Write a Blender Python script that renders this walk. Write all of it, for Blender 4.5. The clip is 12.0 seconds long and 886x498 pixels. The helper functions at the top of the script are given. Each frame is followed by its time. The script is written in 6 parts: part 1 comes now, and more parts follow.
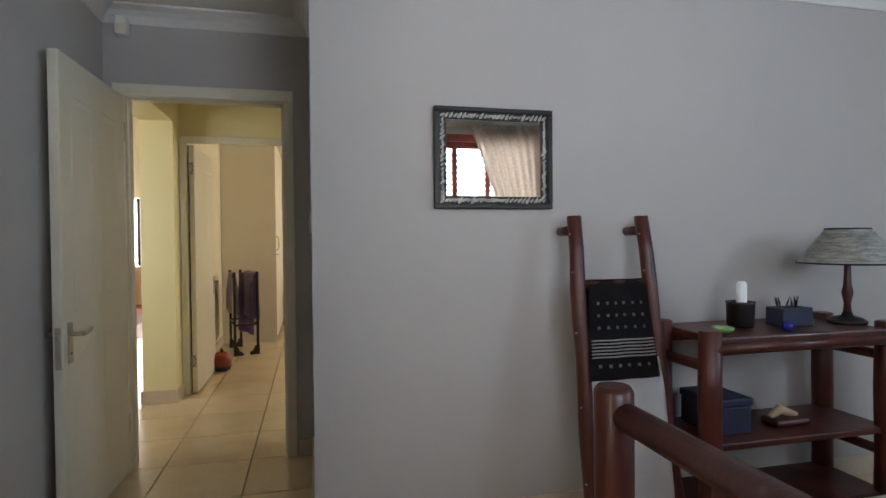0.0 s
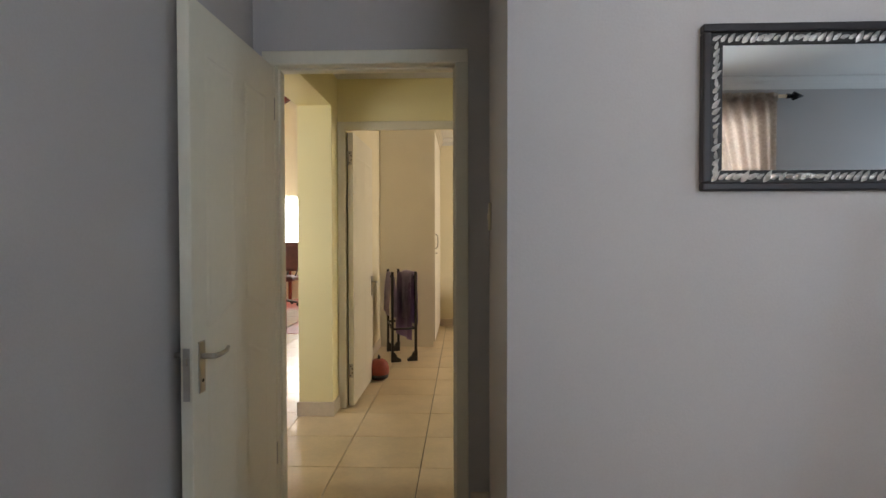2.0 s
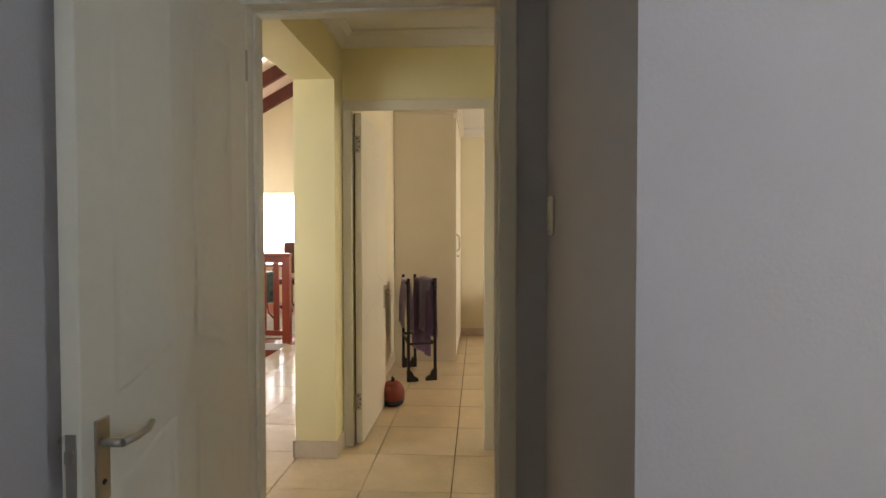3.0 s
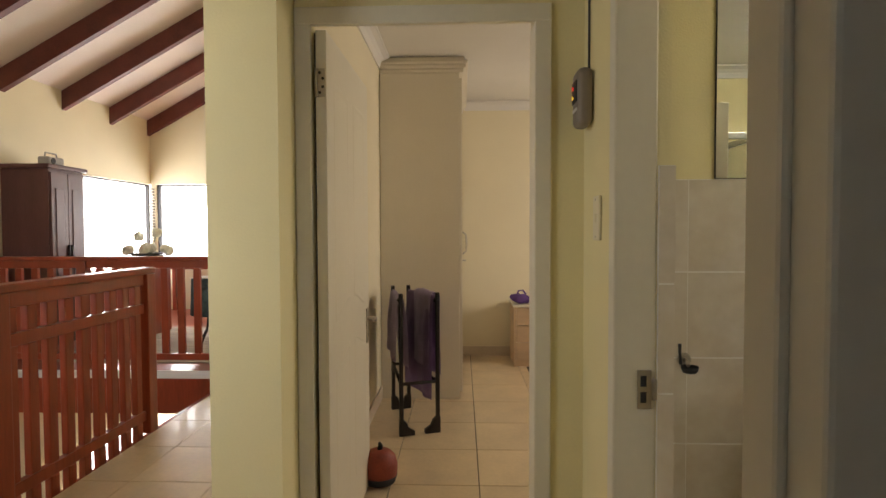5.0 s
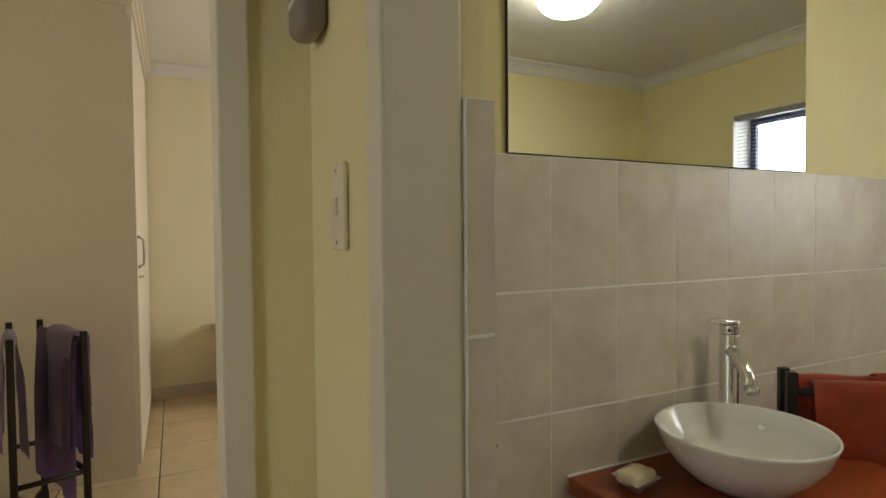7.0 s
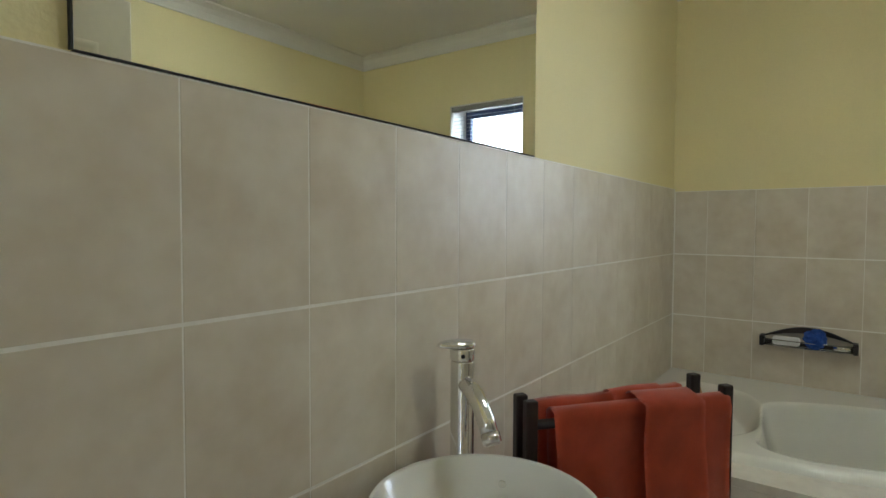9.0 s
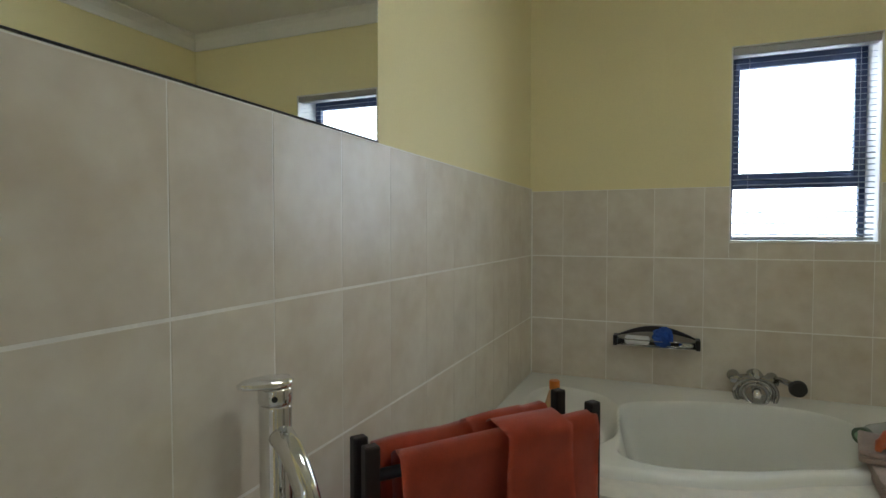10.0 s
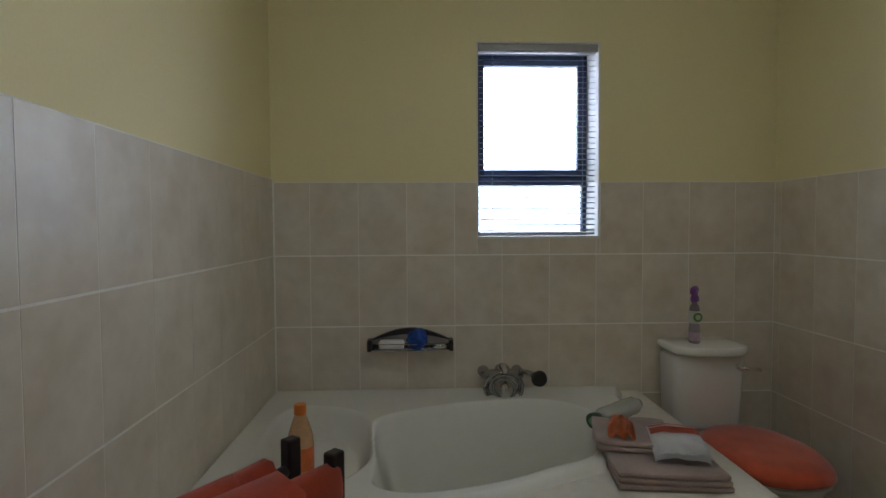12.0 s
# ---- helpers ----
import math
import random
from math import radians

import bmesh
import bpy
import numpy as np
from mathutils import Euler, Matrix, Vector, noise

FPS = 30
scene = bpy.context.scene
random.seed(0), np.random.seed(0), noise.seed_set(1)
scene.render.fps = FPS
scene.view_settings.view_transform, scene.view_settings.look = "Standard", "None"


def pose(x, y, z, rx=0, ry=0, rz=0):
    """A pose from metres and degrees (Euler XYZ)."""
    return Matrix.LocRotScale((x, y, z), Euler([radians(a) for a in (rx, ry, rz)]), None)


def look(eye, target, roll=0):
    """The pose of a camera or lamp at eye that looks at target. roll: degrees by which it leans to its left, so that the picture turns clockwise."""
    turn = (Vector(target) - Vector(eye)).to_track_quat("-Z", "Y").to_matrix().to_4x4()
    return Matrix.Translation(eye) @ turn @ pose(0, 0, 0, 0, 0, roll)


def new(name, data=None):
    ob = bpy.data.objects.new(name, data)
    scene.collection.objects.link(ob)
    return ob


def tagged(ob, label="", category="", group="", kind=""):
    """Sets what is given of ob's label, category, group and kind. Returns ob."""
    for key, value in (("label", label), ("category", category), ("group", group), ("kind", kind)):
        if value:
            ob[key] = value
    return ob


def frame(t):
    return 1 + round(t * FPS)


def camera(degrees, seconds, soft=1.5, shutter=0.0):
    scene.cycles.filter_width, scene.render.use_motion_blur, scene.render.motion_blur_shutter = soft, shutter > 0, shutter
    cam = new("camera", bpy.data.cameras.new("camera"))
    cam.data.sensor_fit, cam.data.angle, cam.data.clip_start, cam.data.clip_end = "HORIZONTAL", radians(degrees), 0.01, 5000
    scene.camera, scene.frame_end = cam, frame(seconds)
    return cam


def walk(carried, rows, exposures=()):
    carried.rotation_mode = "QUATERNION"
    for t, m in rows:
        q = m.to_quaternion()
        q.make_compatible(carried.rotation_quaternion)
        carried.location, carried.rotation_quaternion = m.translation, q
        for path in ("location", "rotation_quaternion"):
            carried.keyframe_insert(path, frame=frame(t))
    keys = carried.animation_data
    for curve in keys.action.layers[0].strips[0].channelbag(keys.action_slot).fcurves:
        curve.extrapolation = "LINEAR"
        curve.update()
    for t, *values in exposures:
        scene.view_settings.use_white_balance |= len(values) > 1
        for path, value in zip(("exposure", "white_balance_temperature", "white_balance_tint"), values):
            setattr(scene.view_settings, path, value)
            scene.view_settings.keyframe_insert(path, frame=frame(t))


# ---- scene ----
cam = camera(77.6, 12.0)
PATH = [
    (0, (0.659, 2.252, 1.245), (1.119, 4.198, 1.208), -0.5),
    (0.5, (0.608, 2.322, 1.233), (0.855, 4.307, 1.2), -0.3),
    (1, (0.552, 2.48, 1.241), (0.624, 4.479, 1.207), -0.2),
    (1.5, (0.54, 2.721, 1.234), (0.526, 4.721, 1.196), -0.1),
    (2, (0.535, 3.044, 1.252), (0.464, 5.043, 1.209), -0.1),
    (2.5, (0.502, 3.396, 1.27), (0.383, 5.392, 1.223), 0.1),
    (4.5, (0.233, 4.781, 1.292), (0.103, 6.776, 1.232), -0.2),
    (5, (0.22, 5.076, 1.298), (0.151, 7.074, 1.233), -0.2),
    (5.5, (0.212, 5.342, 1.309), (0.328, 7.338, 1.247), 0.3),
    (6, (0.256, 5.577, 1.305), (0.647, 7.538, 1.242), 0.3),
    (6.5, (0.341, 5.782, 1.308), (0.96, 7.683, 1.237), 0.0),
    (7, (0.402, 5.943, 1.293), (1.278, 7.741, 1.235), -0.5),
    (7.2, (0.436, 6.019, 1.303), (1.419, 7.759, 1.229), -0.4),
    (8.8, (0.786, 6.311, 1.283), (2.36, 7.546, 1.2), 0.3),
    (9, (0.843, 6.327, 1.283), (2.455, 7.509, 1.201), 0.3),
    (9.5, (0.977, 6.382, 1.282), (2.716, 7.368, 1.215), -0.1),
    (10, (1.099, 6.404, 1.272), (2.948, 7.164, 1.206), 0.0),
    (10.5, (1.226, 6.408, 1.267), (3.143, 6.977, 1.197), -0.3),
    (11, (1.304, 6.4, 1.259), (3.264, 6.791, 1.186), -0.2),
    (11.5, (1.368, 6.406, 1.266), (3.36, 6.568, 1.193), -0.2),
    (12, (1.41, 6.408, 1.273), (3.407, 6.328, 1.192), -0.3),
]
EXPOSURES = [(0.0, 0.61, 6950, 12), (1.0, 0.6, 7000, 14), (2.5, 0.72, 7050, 15), (4.5, 0.55, 7100, 18), (5.0, 0.37, 7000, 17), (6.0, 0.15, 6750, 14), (6.5, 0.3, 6700, 13), (7.5, 0.33, 6400, 11), (9.0, 0.38, 5700, 9), (10.5, -0.1, 5550, 13), (11.5, -0.4, 5450, 17), (12.0, -0.4, 5450, 17)]
walk(cam, [(t, look(eye, target, roll)) for t, eye, target, roll in PATH], EXPOSURES)

# ---- light ----
world = bpy.data.worlds.new("sky")
scene.world = world
world.use_nodes = True
sky = world.node_tree.nodes.new("ShaderNodeTexSky")
sky.sky_type, sky.sun_disc = "NISHITA", False
sky.sun_elevation, sky.sun_rotation = radians(55), radians(200)
world.node_tree.links.new(sky.outputs[0], world.node_tree.nodes["Background"].inputs[0])
world.node_tree.nodes["Background"].inputs[1].default_value = 0.1


def sun_lamp():
    data = bpy.data.lights.new("sun", "SUN")
    data.energy, data.angle, data.color = 2.5, radians(0.5), (1.0, 0.95, 0.88)
    ob = new("sun", data)
    ob.matrix_world = look((0, 0, 20), (0 - 6 * math.sin(radians(200)), -6 * math.cos(radians(200)) * -1, 11))


def window_light(name, eye, target, width, height, power, color):
    """The sky's light in a window's opening, some of them only assumed."""
    data = bpy.data.lights.new(name, "AREA")
    data.shape, data.size, data.size_y, data.energy, data.color = "RECTANGLE", width, height, power, color
    ob = new(name, data)
    ob.matrix_world = look(eye, target)
    return ob


sun_lamp()
DAY = (0.86, 0.93, 1.0)
BLUE_DAY = (0.49, 0.715, 1.0)
WARM_DAY = (1.0, 0.90, 0.78)
window_light("bedroom_daylight", (1.95, 1.36, 1.65), (1.95, 3.0, 1.5), 1.85, 1.1, 44, BLUE_DAY)
window_light("bedroom_side_daylight", (4.76, 2.1, 1.7), (2.2, 3.6, 1.2), 0.5, 0.75, 14, BLUE_DAY)
# Warm fill in an added, unseen opening, to brighten the return wall.
window_light("bedroom_west_fill", (-0.95, 1.36, 1.65), (-0.95, 3.0, 1.55), 0.95, 1.1, 12, WARM_DAY)
window_light("bathroom_daylight", (4.07, 5.9, 1.64), (3.0, 5.95, 1.55), 0.6, 0.9, 10, DAY)
window_light("lounge_west_daylight", (-5.3, 13.3, 1.5), (-3.0, 13.3, 1.4), 1.7, 1.3, 30, DAY)
window_light("lounge_north_daylight", (-3.2, 14.45, 1.5), (-3.2, 12.0, 1.4), 3.4, 1.3, 38, DAY)
# Fill lamp in an added, unseen opening, to brighten the pier's front.
window_light("landing_fill", (-2.6, 5.58, 1.6), (-2.4, 8.0, 1.2), 1.9, 1.2, 34, DAY)
window_light("stair_daylight", (-5.2, 13.3, -2.15), (-3.0, 13.0, -2.1), 1.55, 0.8, 60, DAY)
# Lights the spare room from an assumed window out of view.
window_light("spare_room_fill", (3.2, 9.2, 1.6), (1.0, 9.2, 1.4), 1.4, 1.1, 26, (1.0, 0.95, 0.86))

# ---- materials ----
WHITE = (0.78, 0.76, 0.70)


def mat(name, color, rough=0.6, var=0.12, scale=4.0, fine=60.0, bump=0.05, metal=0.0, random_tint=0.0, coat=0.0, stretch=None, sheen=0.0, dark=None):
    m = bpy.data.materials.new(name)
    m.use_nodes = True
    nt = m.node_tree
    b = nt.nodes["Principled BSDF"]
    tex = nt.nodes.new("ShaderNodeTexCoord")
    mapping = nt.nodes.new("ShaderNodeMapping")
    nt.links.new(tex.outputs["Object"], mapping.inputs[0])
    if stretch:
        mapping.inputs["Scale"].default_value = stretch
    coarse, grain = nt.nodes.new("ShaderNodeTexNoise"), nt.nodes.new("ShaderNodeTexNoise")
    coarse.inputs["Scale"].default_value, grain.inputs["Scale"].default_value = scale, fine
    coarse.inputs["Detail"].default_value = 5.0
    for n in (coarse, grain):
        nt.links.new(mapping.outputs[0], n.inputs["Vector"])
    mix = nt.nodes.new("ShaderNodeMix")
    mix.data_type = "FLOAT"
    mix.inputs[0].default_value = 0.3
    nt.links.new(coarse.outputs[0], mix.inputs[2])
    nt.links.new(grain.outputs[0], mix.inputs[3])
    total = mix.outputs[0]
    if random_tint:
        info = nt.nodes.new("ShaderNodeObjectInfo")
        shift = nt.nodes.new("ShaderNodeMath")
        shift.operation = "MULTIPLY"
        shift.inputs[1].default_value = 53.0
        nt.links.new(info.outputs["Random"], shift.inputs[0])
        nt.links.new(shift.outputs[0], mapping.inputs["Location"])
        add = nt.nodes.new("ShaderNodeMath")
        add.operation = "MULTIPLY_ADD"
        nt.links.new(info.outputs["Random"], add.inputs[0])
        add.inputs[1].default_value = random_tint
        nt.links.new(total, add.inputs[2])
        total = add.outputs[0]
    ramp = nt.nodes.new("ShaderNodeValToRGB")
    ramp.color_ramp.elements[0].position, ramp.color_ramp.elements[1].position = 0.3, 0.72 + random_tint
    ramp.color_ramp.elements[0].color = (*(dark or [c * (1 - var) for c in color]), 1)
    ramp.color_ramp.elements[1].color = (*[min(1, c * (1 + var)) for c in color], 1)
    nt.links.new(total, ramp.inputs[0])
    nt.links.new(ramp.outputs[0], b.inputs["Base Color"])
    b.inputs["Roughness"].default_value, b.inputs["Metallic"].default_value = rough, metal
    b.inputs["Coat Weight"].default_value = coat
    b.inputs["Sheen Weight"].default_value = sheen
    if bump:
        bp = nt.nodes.new("ShaderNodeBump")
        bp.inputs["Strength"].default_value, bp.inputs["Distance"].default_value = bump, 0.01
        nt.links.new(grain.outputs[0], bp.inputs["Height"])
        nt.links.new(bp.outputs[0], b.inputs["Normal"])
    return m


def glow(name, color, strength):
    m = bpy.data.materials.new(name)
    m.use_nodes = True
    b = m.node_tree.nodes["Principled BSDF"]
    b.inputs["Base Color"].default_value = (*color, 1)
    b.inputs["Emission Color"].default_value, b.inputs["Emission Strength"].default_value = (*color, 1), strength
    return m


def clear_glass():
    m = bpy.data.materials.new("window_glass")
    m.use_nodes = True
    b = m.node_tree.nodes["Principled BSDF"]
    b.inputs["Transmission Weight"].default_value, b.inputs["Roughness"].default_value, b.inputs["IOR"].default_value = 1.0, 0.0, 1.1
    return m


def mirror_glass():
    m = bpy.data.materials.new("silvered_mirror")
    m.use_nodes = True
    b = m.node_tree.nodes["Principled BSDF"]
    b.inputs["Base Color"].default_value, b.inputs["Metallic"].default_value, b.inputs["Roughness"].default_value = (0.86, 0.88, 0.86, 1), 1.0, 0.01
    return m


GREY = mat("grey_wall_paint", (0.505, 0.475, 0.452), 0.75, 0.05, 1.5, 140, 0.08)
YELLOW = mat("yellow_wall_paint", (0.84, 0.75, 0.43), 0.7, 0.05, 1.5, 140, 0.08)
CREAM = mat("cream_wall_paint", (0.80, 0.72, 0.52), 0.7, 0.05, 1.5, 140, 0.08)
LOUNGE = mat("lounge_wall_paint", (0.80, 0.71, 0.50), 0.7, 0.05, 1.5, 140, 0.08)
CEILING = mat("white_ceiling_paint", (0.78, 0.76, 0.72), 0.8, 0.04, 2, 90, 0.05)
BOARD = mat("pale_ceiling_board", (0.80, 0.70, 0.62), 0.7, 0.06, 2, 60, 0.05)
PAINT = mat("cream_gloss_paint", (0.77, 0.72, 0.58), 0.38, 0.04, 2, 40, 0.015)
SKIRT = mat("beige_skirting_tile", (0.62, 0.52, 0.40), 0.35, 0.12, 6, 50, 0.03)
FLOOR = mat("beige_floor_tile", (0.68, 0.535, 0.345), 0.28, 0.16, 5, 45, 0.02, random_tint=0.12, coat=0.15)
GROUT = mat("brown_grout", (0.13, 0.095, 0.065), 0.9, 0.2, 10, 120, 0.1)
WTILE = mat("marbled_beige_wall_tile", (0.70, 0.645, 0.55), 0.35, 0.09, 7.0, 22, 0.012, random_tint=0.05, dark=(0.59, 0.505, 0.39))
WGROUT = mat("pale_grout", (0.88, 0.85, 0.79), 0.85, 0.08, 20, 120, 0.08)
WOOD = mat("red_stained_wood", (0.29, 0.044, 0.018), 0.3, 0.35, 6, 50, 0.08, stretch=(1, 1, 0.15), coat=0.2)
POLE = mat("dark_red_pole_wood", (0.08, 0.015, 0.008), 0.4, 0.55, 9, 55, 0.12, stretch=(1, 1, 0.14), coat=0.12)
RAFTER = mat("rafter_wood", (0.13, 0.03, 0.02), 0.5, 0.35, 5, 40, 0.1)
BLACK = mat("black_stained_wood", (0.014, 0.009, 0.009), 0.45, 0.3, 10, 60, 0.06)
METAL = mat("brushed_steel", (0.50, 0.46, 0.40), 0.35, 0.1, 20, 200, 0.02, metal=1.0)
# Chrome whose colour is darkened to stand for dark reflections.
DARKCHROME = mat("darkened_chrome", (0.42, 0.42, 0.42), 0.14, 0.1, 12, 60, 0.0, metal=1.0)
CHROME = mat("chrome", (0.80, 0.80, 0.80), 0.08, 0.02, 5, 50, 0.0, metal=1.0)
PORCELAIN = mat("white_porcelain", (0.80, 0.79, 0.75), 0.12, 0.02, 3, 30, 0.0, coat=0.3)
ACRYLIC = mat("white_bath_acrylic", (0.78, 0.77, 0.72), 0.2, 0.02, 3, 30, 0.0, coat=0.2)
COUNTER = mat("red_brown_counter", (0.30, 0.06, 0.02), 0.35, 0.3, 8, 60, 0.04, stretch=(0.2, 1, 1), coat=0.2)
CUPBOARD = mat("white_cupboard_board", (0.78, 0.72, 0.60), 0.45, 0.04, 3, 60, 0.02)
ORANGE = mat("rust_orange_towelling", (0.58, 0.09, 0.035), 0.97, 0.22, 16, 480, 0.14, sheen=0.5)
PURPLE = mat("purple_towelling", (0.30, 0.20, 0.37), 0.95, 0.22, 14, 220, 0.5, sheen=0.3)
LILAC = mat("pale_lilac_towelling", (0.54, 0.44, 0.60), 0.95, 0.2, 14, 220, 0.5, sheen=0.3)
TAUPE = mat("taupe_towelling", (0.36, 0.27, 0.24), 0.95, 0.2, 14, 220, 0.5, sheen=0.3)
LINEN = mat("white_linen", (0.88, 0.87, 0.88), 0.9, 0.06, 12, 180, 0.25)
BLACKCLOTH = mat("black_woven_cloth", (0.014, 0.011, 0.013), 0.95, 0.3, 20, 250, 0.4)
TERRACOTTA = mat("red_terracotta", (0.26, 0.045, 0.025), 0.55, 0.25, 12, 80, 0.2)
NAVY = mat("dark_blue_box", (0.025, 0.03, 0.06), 0.6, 0.25, 12, 90, 0.1)
BLUE = mat("blue_sponge", (0.03, 0.09, 0.42), 0.9, 0.3, 30, 160, 0.6)
ALU = mat("dark_blue_window_frame", (0.035, 0.055, 0.13), 0.4, 0.15, 10, 90, 0.03)
SLAT = mat("white_blind_slat", (0.62, 0.64, 0.68), 0.45, 0.04, 10, 90, 0.0)
PLASTIC = mat("ivory_plastic", (0.80, 0.73, 0.53), 0.4, 0.05, 10, 90, 0.0)
GREYPLASTIC = mat("grey_plastic", (0.25, 0.21, 0.17), 0.45, 0.08, 10, 90, 0.02)
DARK = mat("near_black", (0.02, 0.02, 0.02), 0.6, 0.2, 10, 90, 0.02)
PINE = mat("pale_pine", (0.60, 0.42, 0.26), 0.5, 0.18, 6, 50, 0.05, stretch=(0.2, 1, 1))
MAT = mat("dark_floor_mat", (0.07, 0.06, 0.05), 0.95, 0.3, 20, 160, 0.5)
GLASS, MIRROR = clear_glass(), mirror_glass()


# ---- mesh helpers ----
def box(bm, x0, x1, y0, y1, z0, z1, bevel=0.0, seg=2):
    r = bmesh.ops.create_cube(bm, size=1.0)
    for v in r["verts"]:
        v.co = Vector((x0 + (v.co.x + 0.5) * (x1 - x0), y0 + (v.co.y + 0.5) * (y1 - y0), z0 + (v.co.z + 0.5) * (z1 - z0)))
    if bevel:
        edges = list({e for v in r["verts"] for e in v.link_edges})
        bmesh.ops.bevel(bm, geom=edges, offset=bevel, segments=seg, affect="EDGES", profile=0.5)
    return bm


def slab(*a, **k):
    return box(bmesh.new(), *a, **k)


def tube(bm, points, radii, seg=12, cap=True):
    """A round bar through the points, of one radius or one for each."""
    pts = [Vector(p) for p in points]
    if not hasattr(radii, "__len__"):
        radii = [radii] * len(pts)
    rings, side = [], None
    for i, p in enumerate(pts):
        way = (pts[min(i + 1, len(pts) - 1)] - pts[max(i - 1, 0)]).normalized()
        if side is None:
            side = way.orthogonal().normalized()
        side = (side - way * side.dot(way)).normalized()
        up = way.cross(side)
        rings.append([bm.verts.new(p + radii[i] * (math.cos(a) * side + math.sin(a) * up)) for a in (2 * math.pi * k / seg for k in range(seg))])
    for a, b in zip(rings, rings[1:]):
        for k in range(seg):
            bm.faces.new((a[k], a[(k + 1) % seg], b[(k + 1) % seg], b[k])).smooth = True
    if cap:
        bm.faces.new(rings[0][::-1])
        bm.faces.new(rings[-1])
    return bm


def rod(points, radii, seg=12):
    return tube(bmesh.new(), points, radii, seg)


def lathe(profile, centre=(0, 0, 0), seg=32, squash=1.0, bm=None):
    """Turns rows of (radius, height) round a vertical axis."""
    bm = bm or bmesh.new()
    c = Vector(centre)
    rings = [[bm.verts.new(c + Vector((r * math.cos(2 * math.pi * k / seg), squash * r * math.sin(2 * math.pi * k / seg), z))) for k in range(seg)] for r, z in profile]
    for a, b in zip(rings, rings[1:]):
        for k in range(seg):
            bm.faces.new((a[k], a[(k + 1) % seg], b[(k + 1) % seg], b[k])).smooth = True
    bm.faces.new(rings[0][::-1])
    bm.faces.new(rings[-1])
    return bm


def grid(nu, nv, fn, smooth=True, thick=0.0):
    """A sheet of points fn(u, v), u and v from 0 to 1, with a thickness."""
    bm = bmesh.new()
    vs = [[bm.verts.new(fn(i / nu, j / nv)) for j in range(nv + 1)] for i in range(nu + 1)]
    faces = [bm.faces.new((vs[i][j], vs[i + 1][j], vs[i + 1][j + 1], vs[i][j + 1])) for i in range(nu) for j in range(nv)]
    for f in faces:
        f.smooth = smooth
    if thick:
        bmesh.ops.solidify(bm, geom=faces, thickness=thick)
    bmesh.ops.recalc_face_normals(bm, faces=bm.faces)
    return bm


def prism(outline, z0, z1, bevel=0.0):
    """An upright solid on a flat outline."""
    bm = bmesh.new()
    low, high = [bm.verts.new((x, y, z0)) for x, y in outline], [bm.verts.new((x, y, z1)) for x, y in outline]
    bm.faces.new(low[::-1])
    bm.faces.new(high)
    for k in range(len(low)):
        n = (k + 1) % len(low)
        bm.faces.new((low[k], low[n], high[n], high[k]))
    bmesh.ops.recalc_face_normals(bm, faces=bm.faces)
    if bevel:
        bmesh.ops.bevel(bm, geom=list(bm.edges), offset=bevel, segments=2, affect="EDGES")
    return bm


def link_mesh(name, bm, material):
    me = bpy.data.meshes.new(name)
    bm.normal_update()
    bm.to_mesh(me)
    bm.free()
    me.materials.append(material)
    return new(name, me)


def part(name, bm, material, parent, label=""):
    ob = link_mesh(name, bm, material)
    ob.parent = parent
    return tagged(ob, label)


def thing(name, label, category, group="", at=(0, 0, 0)):
    ob = new(name)
    ob.empty_display_size = 0.1
    ob.location = at
    return tagged(ob, label, category, group)


def one(name, bm, material, label, category, group=""):
    return tagged(link_mesh(name, bm, material), label, category, group)


def structure(name, bm, material, label=""):
    return tagged(link_mesh(name, bm, material), label, kind="structure")


def boxes(*rows):
    bm = bmesh.new()
    for row in rows:
        box(bm, *row)
    return bm


# ---- structure: bedroom ----
H1, H2 = 2.49, 2.48
structure("wall_bedroom_north", boxes((0.655, 4.6, 4.53, 4.63, 0, H1)), GREY, "grey painted bedroom wall")
structure("wall_alcove_east", boxes((0.655, 0.73, 4.63, 5.52, 0, H1)), GREY, "grey painted alcove wall")
structure("wall_alcove_door", boxes((-0.48, -0.313, 5.52, 5.57, 0, H1), (0.506, 0.73, 5.52, 5.57, 0, H1), (-0.313, 0.506, 5.52, 5.57, 2.03, H1)), GREY, "grey painted wall round the bedroom door")
structure("wall_alcove_west", boxes((-0.48, -0.41, 3.29, 5.52, 0, H1)), GREY, "grey painted alcove wall")
structure("wall_return", boxes((-1.6, 0.14, 3.22, 3.29, 0, H1)), GREY, "grey painted wall corner facing the window")
structure("wall_bedroom_west", boxes((-1.7, -1.6, 1.45, 3.5, 0, H1)), GREY)
# The opening from x -1.45 to -0.45 only admits the added west fill.
structure("wall_bedroom_south", boxes((-1.7, -1.45, 1.45, 1.55, 0, H1), (-1.45, -0.45, 1.45, 1.55, 0, 1.05), (-1.45, -0.45, 1.45, 1.55, 2.2, H1), (-0.45, 1.0, 1.45, 1.55, 0, H1), (2.9, 4.7, 1.45, 1.55, 0, H1), (1.0, 2.9, 1.45, 1.55, 0, 1.05), (1.0, 2.9, 1.45, 1.55, 2.2, H1)), GREY)
structure("wall_bedroom_east", boxes((4.6, 4.7, 1.55, 1.65, 0, H1), (4.6, 4.7, 2.65, 4.63, 0, H1), (4.6, 4.7, 1.65, 2.65, 0, 1.05), (4.6, 4.7, 1.65, 2.65, 2.2, H1)), GREY)
structure("ceiling_bedroom", boxes((-1.7, 4.7, 1.45, 5.57, H1, H1 + 0.08)), CEILING)


